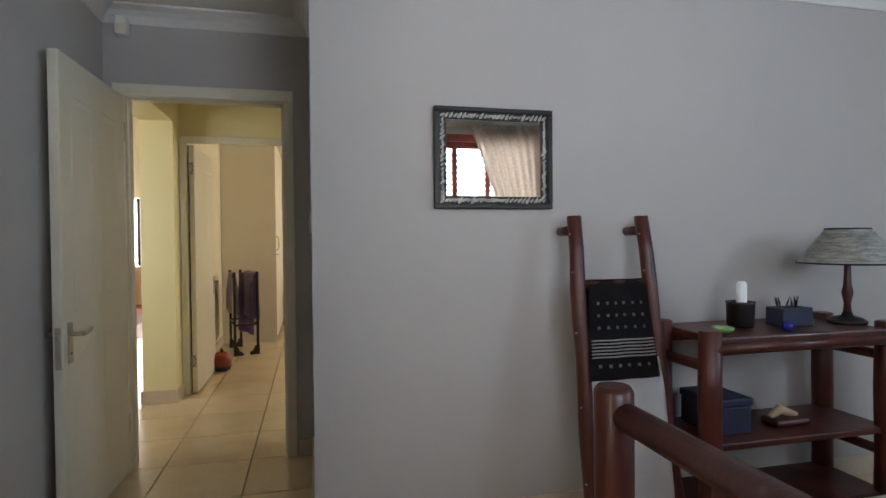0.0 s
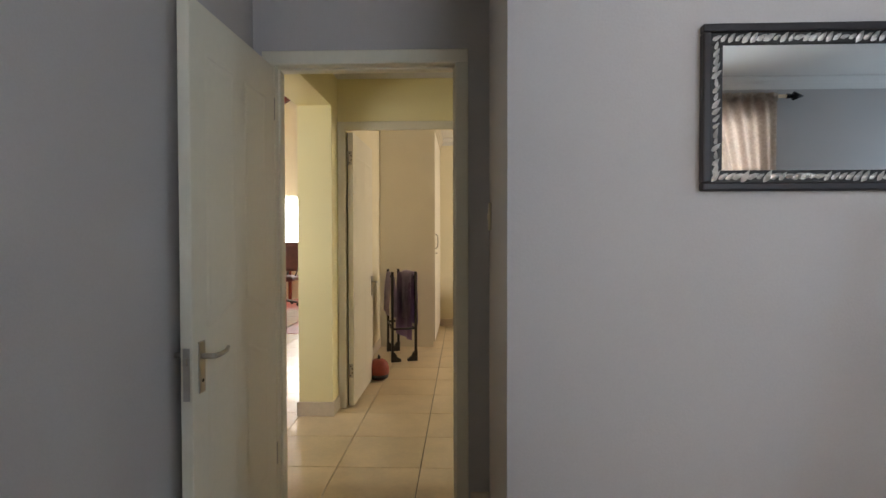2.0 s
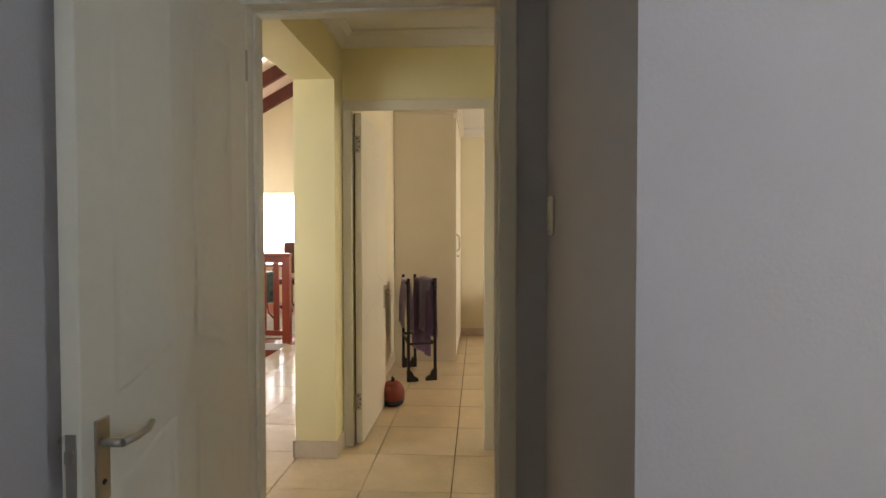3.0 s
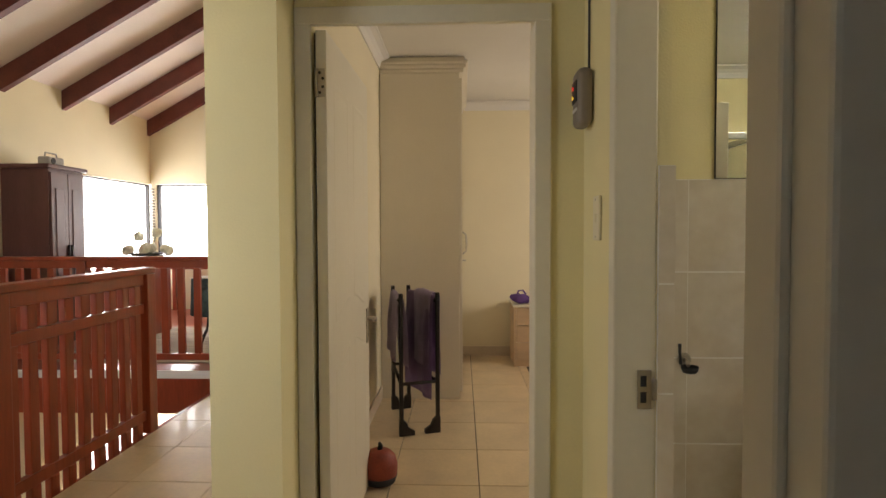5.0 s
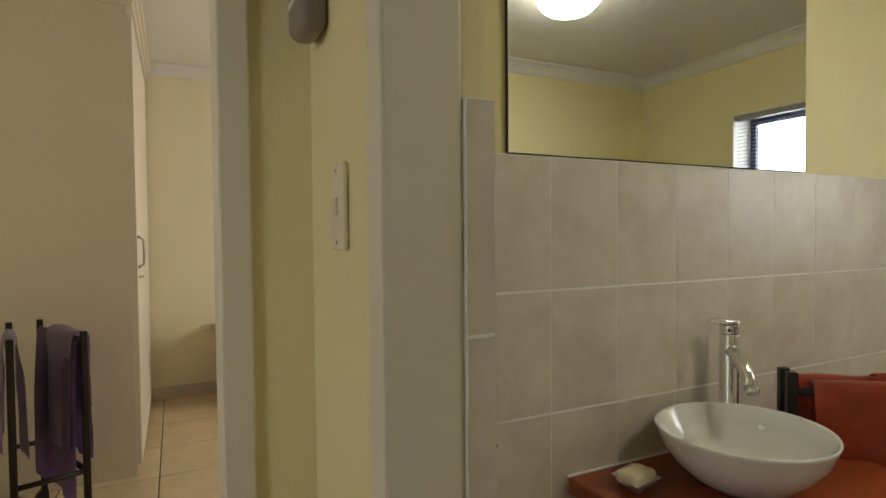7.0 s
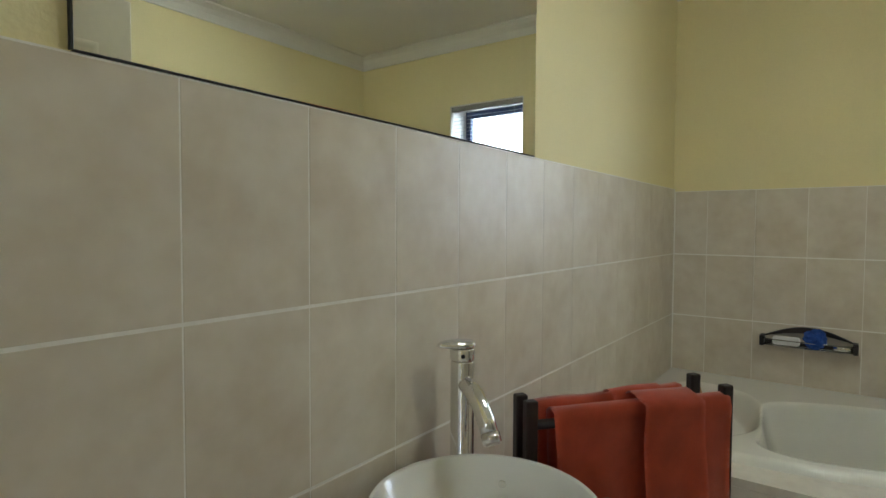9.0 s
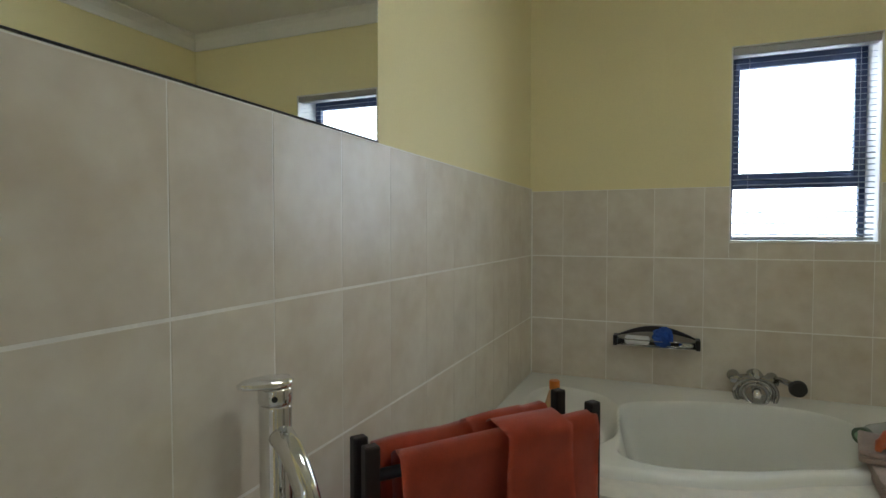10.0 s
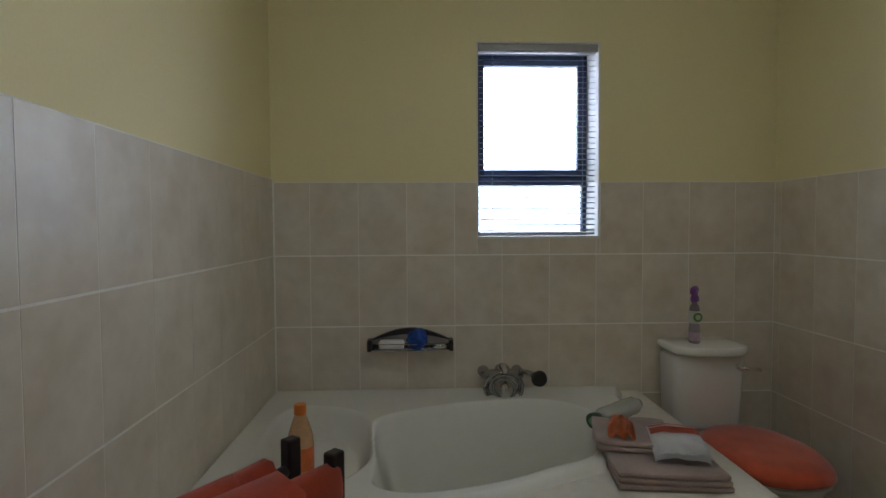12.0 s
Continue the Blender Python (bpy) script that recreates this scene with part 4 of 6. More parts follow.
    part("cap_ring", rod([(3.238, 5.83, 0.609), (3.2365, 5.832, 0.609)], 0.013, 16), mat("pale_cap_centre", (0.22, 0.34, 0.2), 0.4, 0.2, 30, 60, 0.0), cap)


folded_towels()


def bath_bottle():
    b = thing("bath_foam_bottle", "clear bath foam bottle with orange liquid and an orange cap", "bottle")
    c = (3.2, 6.805, 0.474)
    orange = mat("orange_plastic", (0.75, 0.22, 0.03), 0.35, 0.08, 10, 60, 0.0)
    part("bottle", lathe([(0.036, 0), (0.042, 0.006), (0.042, 0.09), (0.039, 0.125), (0.024, 0.175), (0.016, 0.192)], c, 24), mat("peach_liquid_plastic", (0.70, 0.42, 0.22), 0.2, 0.15, 10, 60, 0.0), b)
    part("label", lathe([(0.0425, 0.015), (0.0428, 0.016), (0.0428, 0.088), (0.0425, 0.089)], c, 24), mat("orange_label", (0.68, 0.16, 0.04), 0.5, 0.2, 30, 90, 0.0), b)
    part("cap", lathe([(0.019, 0.192), (0.02, 0.194), (0.02, 0.222), (0.018, 0.225)], c, 20), orange, b, "orange screw cap")


bath_bottle()


def soap_shelf():
    y0, y1, z, x = 6.275, 6.635, 0.76, XW - 0.012
    s = thing("bath_soap_rack", "half-round black wooden soap rack with chrome wires on the tiles", "soap rack")
    def arc(h, n=16):
        return [(y0 + (y1 - y0) * k / n, z + 0.03 + h * math.sin(math.pi * k / n)) for k in range(n + 1)]
    bm = bmesh.new()
    top, low = arc(0.055), arc(0.03)
    rows = [[bm.verts.new((x - d, y, zz)) for y, zz in line] for line, d in ((top, 0.0), (top, 0.02), (low, 0.02), (low, 0.0))]
    for a, b in ((0, 1), (1, 2), (2, 3), (3, 0)):
        for k in range(16):
            bm.faces.new((rows[a][k], rows[a][k + 1], rows[b][k + 1], rows[b][k]))
    box(bm, x - 0.02, x, y0, y1, z - 0.006, z + 0.018)
    box(bm, x - 0.06, x, y0, y0 + 0.018, z - 0.006, z + 0.04, bevel=0.003)
    box(bm, x - 0.06, x, y1 - 0.018, y1, z - 0.006, z + 0.04, bevel=0.003)
    bmesh.ops.recalc_face_normals(bm, faces=bm.faces)
    part("frame", bm, BLACK, s)
    for d, zz in ((0.03, 0.002), (0.045, 0.0), (0.06, 0.002), (0.066, 0.03)):
        part("wire", rod([(x - d * 0.9, y0 + 0.01, z + zz), (x - d * 1.25, y0 + 0.06, z + zz), (x - d * 1.4, (y0 + y1) / 2, z + zz), (x - d * 1.25, y1 - 0.06, z + zz), (x - d * 0.9, y1 - 0.01, z + zz)], 0.0022, 8), DARKCHROME, s)
    one("soap_bar", slab(x - 0.075, x - 0.022, 6.48, 6.585, z + 0.006, z + 0.042, bevel=0.012, seg=3), LINEN, "white bar of soap in the wire rack", "soap")
    bm = bmesh.new()
    bmesh.ops.create_icosphere(bm, subdivisions=4, radius=0.042, matrix=Matrix.Translation((x - 0.055, 6.425, z + 0.045)))
    for v in bm.verts:
        v.co += (v.co - Vector((x - 0.055, 6.425, z + 0.045))).normalized() * 0.012 * noise.noise(v.co * 60)
    for f in bm.faces:
        f.smooth = True
    one("bath_sponge", bm, BLUE, "bright blue bath sponge in the wire rack", "sponge")
    bm = rod([(x - 0.05, 6.36, z + 0.012), (x - 0.05, 6.30, z + 0.014)], [0.012, 0.009], 10)
    one("razor", bm, CHROME, "small metal razor lying in the wire rack", "razor")


soap_shelf()


def bath_mixer():
    m = thing("bath_mixer", "chrome bath mixer with hand shower on the tiles", "tap")
    x, y, z = XW - 0.012, 6.072, 0.652
    for dy in (-0.072, 0.072):
        part("wall_flange", rod([(x, y + dy, z), (x - 0.012, y + dy, z), (x - 0.02, y + dy, z), (x - 0.05, y + dy * 0.95, z)], [0.025, 0.023, 0.015, 0.014], 22), DARKCHROME, m)
    part("body", rod([(x - 0.055, y - 0.088, z), (x - 0.056, y - 0.05, z), (x - 0.058, y - 0.02, z), (x - 0.058, y + 0.02, z), (x - 0.056, y + 0.05, z), (x - 0.055, y + 0.088, z)], [0.017, 0.02, 0.025, 0.025, 0.02, 0.017], 22), DARKCHROME, m)
    part("cartridge", rod([(x - 0.06, y, z + 0.005), (x - 0.072, y, z + 0.03), (x - 0.076, y, z + 0.038)], [0.029, 0.03, 0.022], 22), DARKCHROME, m)
    part("lever", rod([(x - 0.074, y, z + 0.036), (x - 0.1, y, z + 0.045), (x - 0.15, y, z + 0.035)], [0.014, 0.011, 0.008], 14), CHROME, m)
    part("spout", rod([(x - 0.062, y, z - 0.01), (x - 0.1, y, z - 0.02), (x - 0.14, y, z - 0.035), (x - 0.152, y, z - 0.055)], [0.02, 0.018, 0.018, 0.017], 16), CHROME, m)
    for k, (r, tilt) in enumerate(((0.07, 0.3), (0.058, -0.4), (0.078, 0.05), (0.046, 0.6))):
        ring = []
        for i in range(37):
            g = 2 * math.pi * i / 36
            u, w = r * math.cos(g), r * 0.86 * math.sin(g)
            ring.append((x - 0.092 - 0.012 * k + 0.01 * math.sin(g * 2 + k), y + u * math.cos(tilt) - w * math.sin(tilt), z - 0.042 + u * math.sin(tilt) + w * math.cos(tilt)))
        part("hose", rod(ring, 0.0075, 8), DARKCHROME if k != 1 else CHROME, m, "coiled chrome shower hose")
    hs = part("hand_shower", rod([(x - 0.055, y - 0.075, z + 0.012), (x - 0.075, y - 0.1, z + 0.012), (x - 0.088, y - 0.13, z + 0.002)], [0.011, 0.011, 0.013], 12), DARKCHROME, m)
    part("shower_face", rod([(x - 0.078, y - 0.148, z - 0.01), (x - 0.092, y - 0.15, z - 0.011), (x - 0.108, y - 0.152, z - 0.012)], [0.026, 0.034, 0.03], 24), DARK, hs, "black shower rose")


bath_mixer()


def ceiling_light():
    l = thing("ceiling_light", "round white glass ceiling light, switched on", "ceiling light")
    part("base", lathe([(0.15, 0.0), (0.15, 0.02), (0.14, 0.024)], (2.2, 5.88, H2 - 0.025), 32), CEILING, l)
    prof = [(0.155 * math.cos(g), -0.08 * math.sin(g)) for g in (math.pi / 2 * k / 10 for k in range(10))]
    part("diffuser", lathe(prof + [(0.01, -0.08)], (2.2, 5.88, H2 - 0.025), 32), glow("opal_glass_lit", (0.97, 0.96, 0.77), LAMP), l, "glowing opal glass bowl")


LAMP = 24.0
ceiling_light()


def holder():
    h = thing("tumbler_holder", "small dark metal holder on the bathroom tiles", "holder")
    x, y = 0.998, YB - 0.012
    part("rose", rod([(x, y, 0.845), (x, y - 0.008, 0.845)], [0.024, 0.02], 18), METAL, h)
    part("arm", rod([(x, y - 0.006, 0.845), (x - 0.002, y - 0.03, 0.842), (x - 0.004, y - 0.045, 0.835)], 0.007, 10), METAL, h)
    part("cup", lathe([(0.012, 0.0), (0.022, 0.003), (0.027, 0.012), (0.029, 0.024), (0.0265, 0.023), (0.022, 0.012), (0.008, 0.007)], (x - 0.006, y - 0.062, 0.812), 24), DARK, h, "dark shallow cup")
    part("stem", rod([(x - 0.024, y - 0.03, 0.835), (x - 0.026, y - 0.028, 0.87), (x - 0.026, y - 0.026, 0.905)], [0.006, 0.005, 0.006], 8), DARK, h)


holder()


def shower_enclosure():
    """A framed glass cubicle in the corner behind the door."""
    s = thing("shower_enclosure", "glass shower cubicle with a slim grey aluminium frame", "shower")
    x0, x1, y0, y1, top = XB + 0.01, 2.08, YR + 0.02, 5.46, 1.905
    frame = mat("grey_aluminium", (0.55, 0.56, 0.56), 0.35, 0.06, 10, 80, 0.01, metal=0.7)
    for x, y in ((x0 + 0.014, y1), (x1, y1), (x1, y0 + 0.014), (1.42, y1)):
        part("post", slab(x - 0.014, x + 0.014, y - 0.014, y + 0.014, 0.08, top, bevel=0.003), frame, s)
    for z0, z1 in ((0.08, 0.11), (top - 0.04, top)):
        part("rail", slab(x0 + 0.028, x1 - 0.014, y1 - 0.016, y1 + 0.016, z0, z1 - 0.001, bevel=0.003), frame, s)
        part("rail", slab(x1 - 0.016, x1 + 0.016, y0 + 0.028, y1 - 0.017, z0, z1 - 0.001, bevel=0.003), frame, s)
    for r in ((x0 + 0.028, 1.406, y1 - 0.003, y1 + 0.003), (1.434, x1 - 0.014, y1 - 0.003, y1 + 0.003), (x1 - 0.003, x1 + 0.003, y0 + 0.028, y1 - 0.017)):
        p = part("pane", slab(*r, 0.11, top - 0.041), GLASS, s)
        p.visible_shadow = False
    part("tray", slab(x0, x1 + 0.03, y0, y1 + 0.03, 0.0, 0.079, bevel=0.01), PORCELAIN, s, "white shower tray")


shower_enclosure()


def alarm_unit():
    a = thing("alarm_keypad", "grey wall-mounted alarm unit with small lit indicators", "alarm")
    bm = slab(0.595, 0.648, 6.885, 6.985, 1.64, 1.83, bevel=0.022, seg=4)
    for f in bm.faces:
        f.smooth = True
    part("housing", bm, GREYPLASTIC, a)
    part("display", slab(0.5925, 0.596, 6.90, 6.97, 1.72, 1.79, bevel=0.001), DARK, a)
    part("indicator", slab(0.590, 0.593, 6.945, 6.955, 1.765, 1.775), glow("red_led", (1.0, 0.05, 0.03), 1.2), a, "lit red indicator")
    part("indicator", slab(0.590, 0.593, 6.945, 6.957, 1.735, 1.745), glow("amber_led", (1.0, 0.55, 0.05), 1.0), a, "lit amber indicator")
    part("nameplate", slab(0.593, 0.596, 6.90, 6.96, 1.69, 1.70), CEILING, a)
    part("cable", rod([(0.643, 6.94, 1.83), (0.644, 6.945, 2.1), (0.644, 6.938, 2.3), (0.644, 6.94, 2.4)], 0.004, 8), DARK, a, "thin black cable up the wall")


alarm_unit()


def switch_plate(x, y0, y1, z0, z1):
    s = thing("light_switch", "ivory plastic light switch plate on the wall", "light switch", "light switches")
    part("plate", slab(x - 0.011, x - 0.001, y0, y1, z0, z1, bevel=0.004), PLASTIC, s)
    part("rocker", slab(x - 0.016, x - 0.0105, (y0 + y1) / 2 - 0.009, (y0 + y1) / 2 + 0.009, (z0 + z1) / 2 - 0.014, (z0 + z1) / 2 + 0.014, bevel=0.002), PLASTIC, s)
    for z in (z0 + 0.012, z1 - 0.012):
        part("screw", rod([(x - 0.011, (y0 + y1) / 2, z), (x - 0.0125, (y0 + y1) / 2, z)], 0.003, 8), METAL, s)


switch_plate(0.65, 6.785, 6.86, 1.267, 1.407)
switch_plate(0.655, 5.345, 5.415, 1.28, 1.395)


def motion_sensor():
    m = thing("motion_sensor", "small white motion sensor high in the corner", "sensor")
    bm = slab(-0.335, -0.275, 5.455, 5.518, 2.33, 2.43, bevel=0.012, seg=3)
    part("housing", bm, CEILING, m)
    part("lens", slab(-0.327, -0.283, 5.45, 5.457, 2.345, 2.385, bevel=0.006), PLASTIC, m)


motion_sensor()


# ---- spare room ----
def wardrobe_spare():
    w = thing("built_in_wardrobe", "tall white built-in wardrobe with a moulded top", "wardrobe")
    part("side_panel", slab(-0.405, 0.2, 9.3, 9.32, 0.0, 2.5, bevel=0.002), CUPBOARD, w)
    part("carcass", slab(-0.405, 0.198, 9.321, 10.786, 0.05, 2.498), CUPBOARD, w)
    y = 9.305
    for k in range(3):
        d = part("door", slab(0.2, 0.222, y + 0.49 * k, y + 0.49 * k + 0.485, 0.06, 2.46, bevel=0.003), CUPBOARD, w)
        if k == 0:
            part("handle", rod([(0.224, y + 0.04, 1.12), (0.25, y + 0.035, 1.14), (0.254, y + 0.035, 1.2), (0.25, y + 0.035, 1.27), (0.224, y + 0.04, 1.29)], [0.007, 0.006, 0.008, 0.006, 0.007], 10), METAL, d, "curved steel handle")
            part("key", rod([(0.223, y + 0.05, 1.07), (0.25, y + 0.05, 1.07)], 0.006, 8), METAL, d)
    bm = bmesh.new()
    for z0, z1, o in ((2.5, 2.53, 0.012), (2.53, 2.56, 0.028), (2.56, 2.585, 0.045), (2.585, H3 - 0.003, 0.02)):
        box(bm, -0.405, 0.222 + o, 9.3 - o, 10.786, z0, z1, bevel=0.008)
    part("top_moulding", bm, CUPBOARD, w)


wardrobe_spare()

A, B, W, S = towel_rack("towel_rack", (-0.053, 8.56), (-0.228, 9.065), 0.24, 0.905, "black wooden towel stand on the spare room floor", far_width=0.115)
hung_towel("bath_towel", A - S * 0.12, B - S * 0.058, 0.862, 0.44, 0.4, LILAC, "pale lilac towel hung over the stand's long rail", 0.06, 0.9, 8, False, 0.022, 2.5, 0.05)
hung_towel("bath_towel", A + S * 0.12, B + S * 0.058, 0.862, 0.5, 0.66, PURPLE, "dusty purple towel hung over the other long rail", 0.05, 0.94, 3, False, 0.02, 2.5, 0.03)
hung_towel("bath_towel", A + S * 0.12, B + S * 0.058, 0.872, 0.3, 0.46, LILAC, "folded lilac towel doubled over the purple one", 0.06, 0.62, 12, False, 0.034, 2.0, 0.03)



def door_stop(x, y, label):
    d = thing("door_stop_pot", label, "door stop", "door stops")
    part("pot", lathe([(0.055, 0.0), (0.075, 0.012), (0.09, 0.06), (0.092, 0.1), (0.08, 0.145), (0.055, 0.17), (0.04, 0.178), (0.02, 0.18)], (x, y, 0), 28), TERRACOTTA, d)
    part("base_band", lathe([(0.0765, 0.013), (0.0785, 0.014), (0.09, 0.05), (0.0885, 0.05)], (x, y, 0), 28), DARK, d, "dark band round the base")
    part("knot", rod([(x, y, 0.178), (x + 0.004, y, 0.2), (x - 0.004, y + 0.004, 0.215)], [0.014, 0.012, 0.006], 10), DARK, d)


door_stop(-0.205, 7.86, "round red leather-like door stop beside the open door")
door_stop(-0.21, 4.68, "round red door stop at the foot of the open door")


def drawer_unit():
    d = thing("drawer_chest", "small pale pine chest of drawers against the wall", "chest of drawers")
    x0, x1, y0, y1 = 0.715, 1.2, 10.33, 10.77
    part("side_panel", slab(x0, x0 + 0.02, y0, y1, 0.0, 0.57, bevel=0.002), PINE, d)
    part("side_panel", slab(x1 - 0.02, x1, y0, y1, 0.0, 0.57, bevel=0.002), PINE, d)
    part("top", slab(x0 - 0.012, x1 + 0.012, y0 - 0.015, y1, 0.57, 0.592, bevel=0.003), CUPBOARD, d)
    part("plinth", slab(x0 + 0.02, x1 - 0.02, y0 + 0.02, y1, 0.0, 0.06), PINE, d)
    for k in range(3):
        dr = part("drawer", slab(x0 + 0.023, x1 - 0.023, y0, y0 + 0.02, 0.065 + k * 0.168, 0.065 + k * 0.168 + 0.162, bevel=0.003), PINE, d)
        part("knob", rod([((x0 + x1) / 2, y0, 0.146 + k * 0.168), ((x0 + x1) / 2, y0 - 0.025, 0.146 + k * 0.168)], [0.008, 0.014], 12), PINE, dr)
    p = thing("purple_bag", "small crumpled purple bag on the pine chest", "bag")
    bm = bmesh.new()
    bmesh.ops.create_icosphere(bm, subdivisions=3, radius=0.075, matrix=Matrix.Translation((0.79, 10.45, 0.64)) @ Matrix.Diagonal((1.3, 1, 0.62, 1)))
    for v in bm.verts:
        v.co += 0.025 * noise.noise_vector(v.co * 18)
        v.co.z = max(v.co.z, 0.593)
    for f in bm.faces:
        f.smooth = True
    cloth = mat("violet_cloth", (0.10, 0.04, 0.22), 0.7, 0.3, 20, 120, 0.3)
    part("bag", bm, cloth, p)
    part("strap", rod([(0.75, 10.45, 0.67), (0.77, 10.45, 0.715), (0.81, 10.45, 0.72), (0.84, 10.45, 0.68)], 0.008, 8), cloth, p)
    one("floor_mat", slab(0.83, 1.7, 9.4, 10.28, 0.001, 0.014, bevel=0.004), MAT, "dark woven floor mat on the tiles", "mat")
    q = thing("wall_socket", "white double socket low on the wall", "socket")
    part("plate", slab(0.58, 0.66, 10.788, 10.799, 0.5, 0.57, bevel=0.003), PLASTIC, q)
    part("plug", slab(0.605, 0.635, 10.76, 10.788, 0.52, 0.55, bevel=0.005), PLASTIC, q)


drawer_unit()

# ---- bedroom ----
SILVER = mat("tarnished_silver_leaf", (0.58, 0.56, 0.53), 0.34, 0.4, 25, 120, 0.4, metal=0.8)


def framed_mirror():
    m = thing("framed_mirror", "rectangular mirror in a black frame with carved silver leaves", "mirror")
    x0, x1, z0, z1, y = 1.158, 1.69, 1.371, 1.803, 4.528
    part("mirror_glass", slab(x0 + 0.05, x1 - 0.05, y - 0.014, y - 0.01, z0 + 0.05, z1 - 0.05), MIRROR, m)
    bm = bmesh.new()
    for r in ((x0, x1, z0, z0 + 0.022), (x0, x1, z1 - 0.022, z1), (x0, x0 + 0.022, z0 + 0.022, z1 - 0.022), (x1 - 0.022, x1, z0 + 0.022, z1 - 0.022)):
        box(bm, r[0], r[1], y - 0.028, y, r[2], r[3], bevel=0.005)
    part("outer_frame", bm, BLACK, m)
    bm = bmesh.new()
    for r in ((x0 + 0.02, x1 - 0.02, z0 + 0.02, z0 + 0.054), (x0 + 0.02, x1 - 0.02, z1 - 0.054, z1 - 0.02), (x0 + 0.02, x0 + 0.054, z0 + 0.054, z1 - 0.054), (x1 - 0.054, x1 - 0.02, z0 + 0.054, z1 - 0.054)):
        box(bm, r[0], r[1], y - 0.019, y - 0.002, r[2], r[3], bevel=0.004)
    part("inner_frame", bm, mat("blackened_silver", (0.035, 0.033, 0.03), 0.4, 0.3, 30, 120, 0.2, metal=0.6), m)

    def leaf(x, z, ang, size):
        bm = bmesh.new()
        pts = [(-1, 0, 0), (-0.4, 0.42, 0.4), (0.3, 0.38, 0.5), (1, 0.12, 0.1), (0.3, -0.2, 0.35), (-0.4, -0.36, 0.3)]
        mid = bm.verts.new((0, 0.05, 1))
        ring = [bm.verts.new(p) for p in pts]
        for k in range(6):
            bm.faces.new((ring[k], ring[(k + 1) % 6], mid))
        c, s = math.cos(ang), math.sin(ang)
        for v in bm.verts:
            px, pz, h = v.co * size
            v.co = Vector((x + c * px - s * pz, y - 0.018 - h * 0.42, z + s * px + c * pz))
        bmesh.ops.recalc_face_normals(bm, faces=bm.faces)
        part("leaf", bm, SILVER, m)
    n = 25
    for k in range(n):
        x = x0 + 0.037 + (x1 - x0 - 0.074) * k / (n - 1)
        leaf(x, z0 + 0.037, 0.5 + random.uniform(-0.5, 0.5), random.uniform(0.013, 0.021))
        leaf(x, z1 - 0.037, 0.5 + random.uniform(-0.5, 0.5), random.uniform(0.013, 0.021))
    for k in range(1, 19):
        z = z0 + 0.037 + (z1 - z0 - 0.074) * k / 19
        leaf(x0 + 0.037, z, 1.1 + random.uniform(-0.5, 0.5), random.uniform(0.013, 0.021))
        leaf(x1 - 0.037, z, 1.1 + random.uniform(-0.5, 0.5), random.uniform(0.013, 0.021))


framed_mirror()


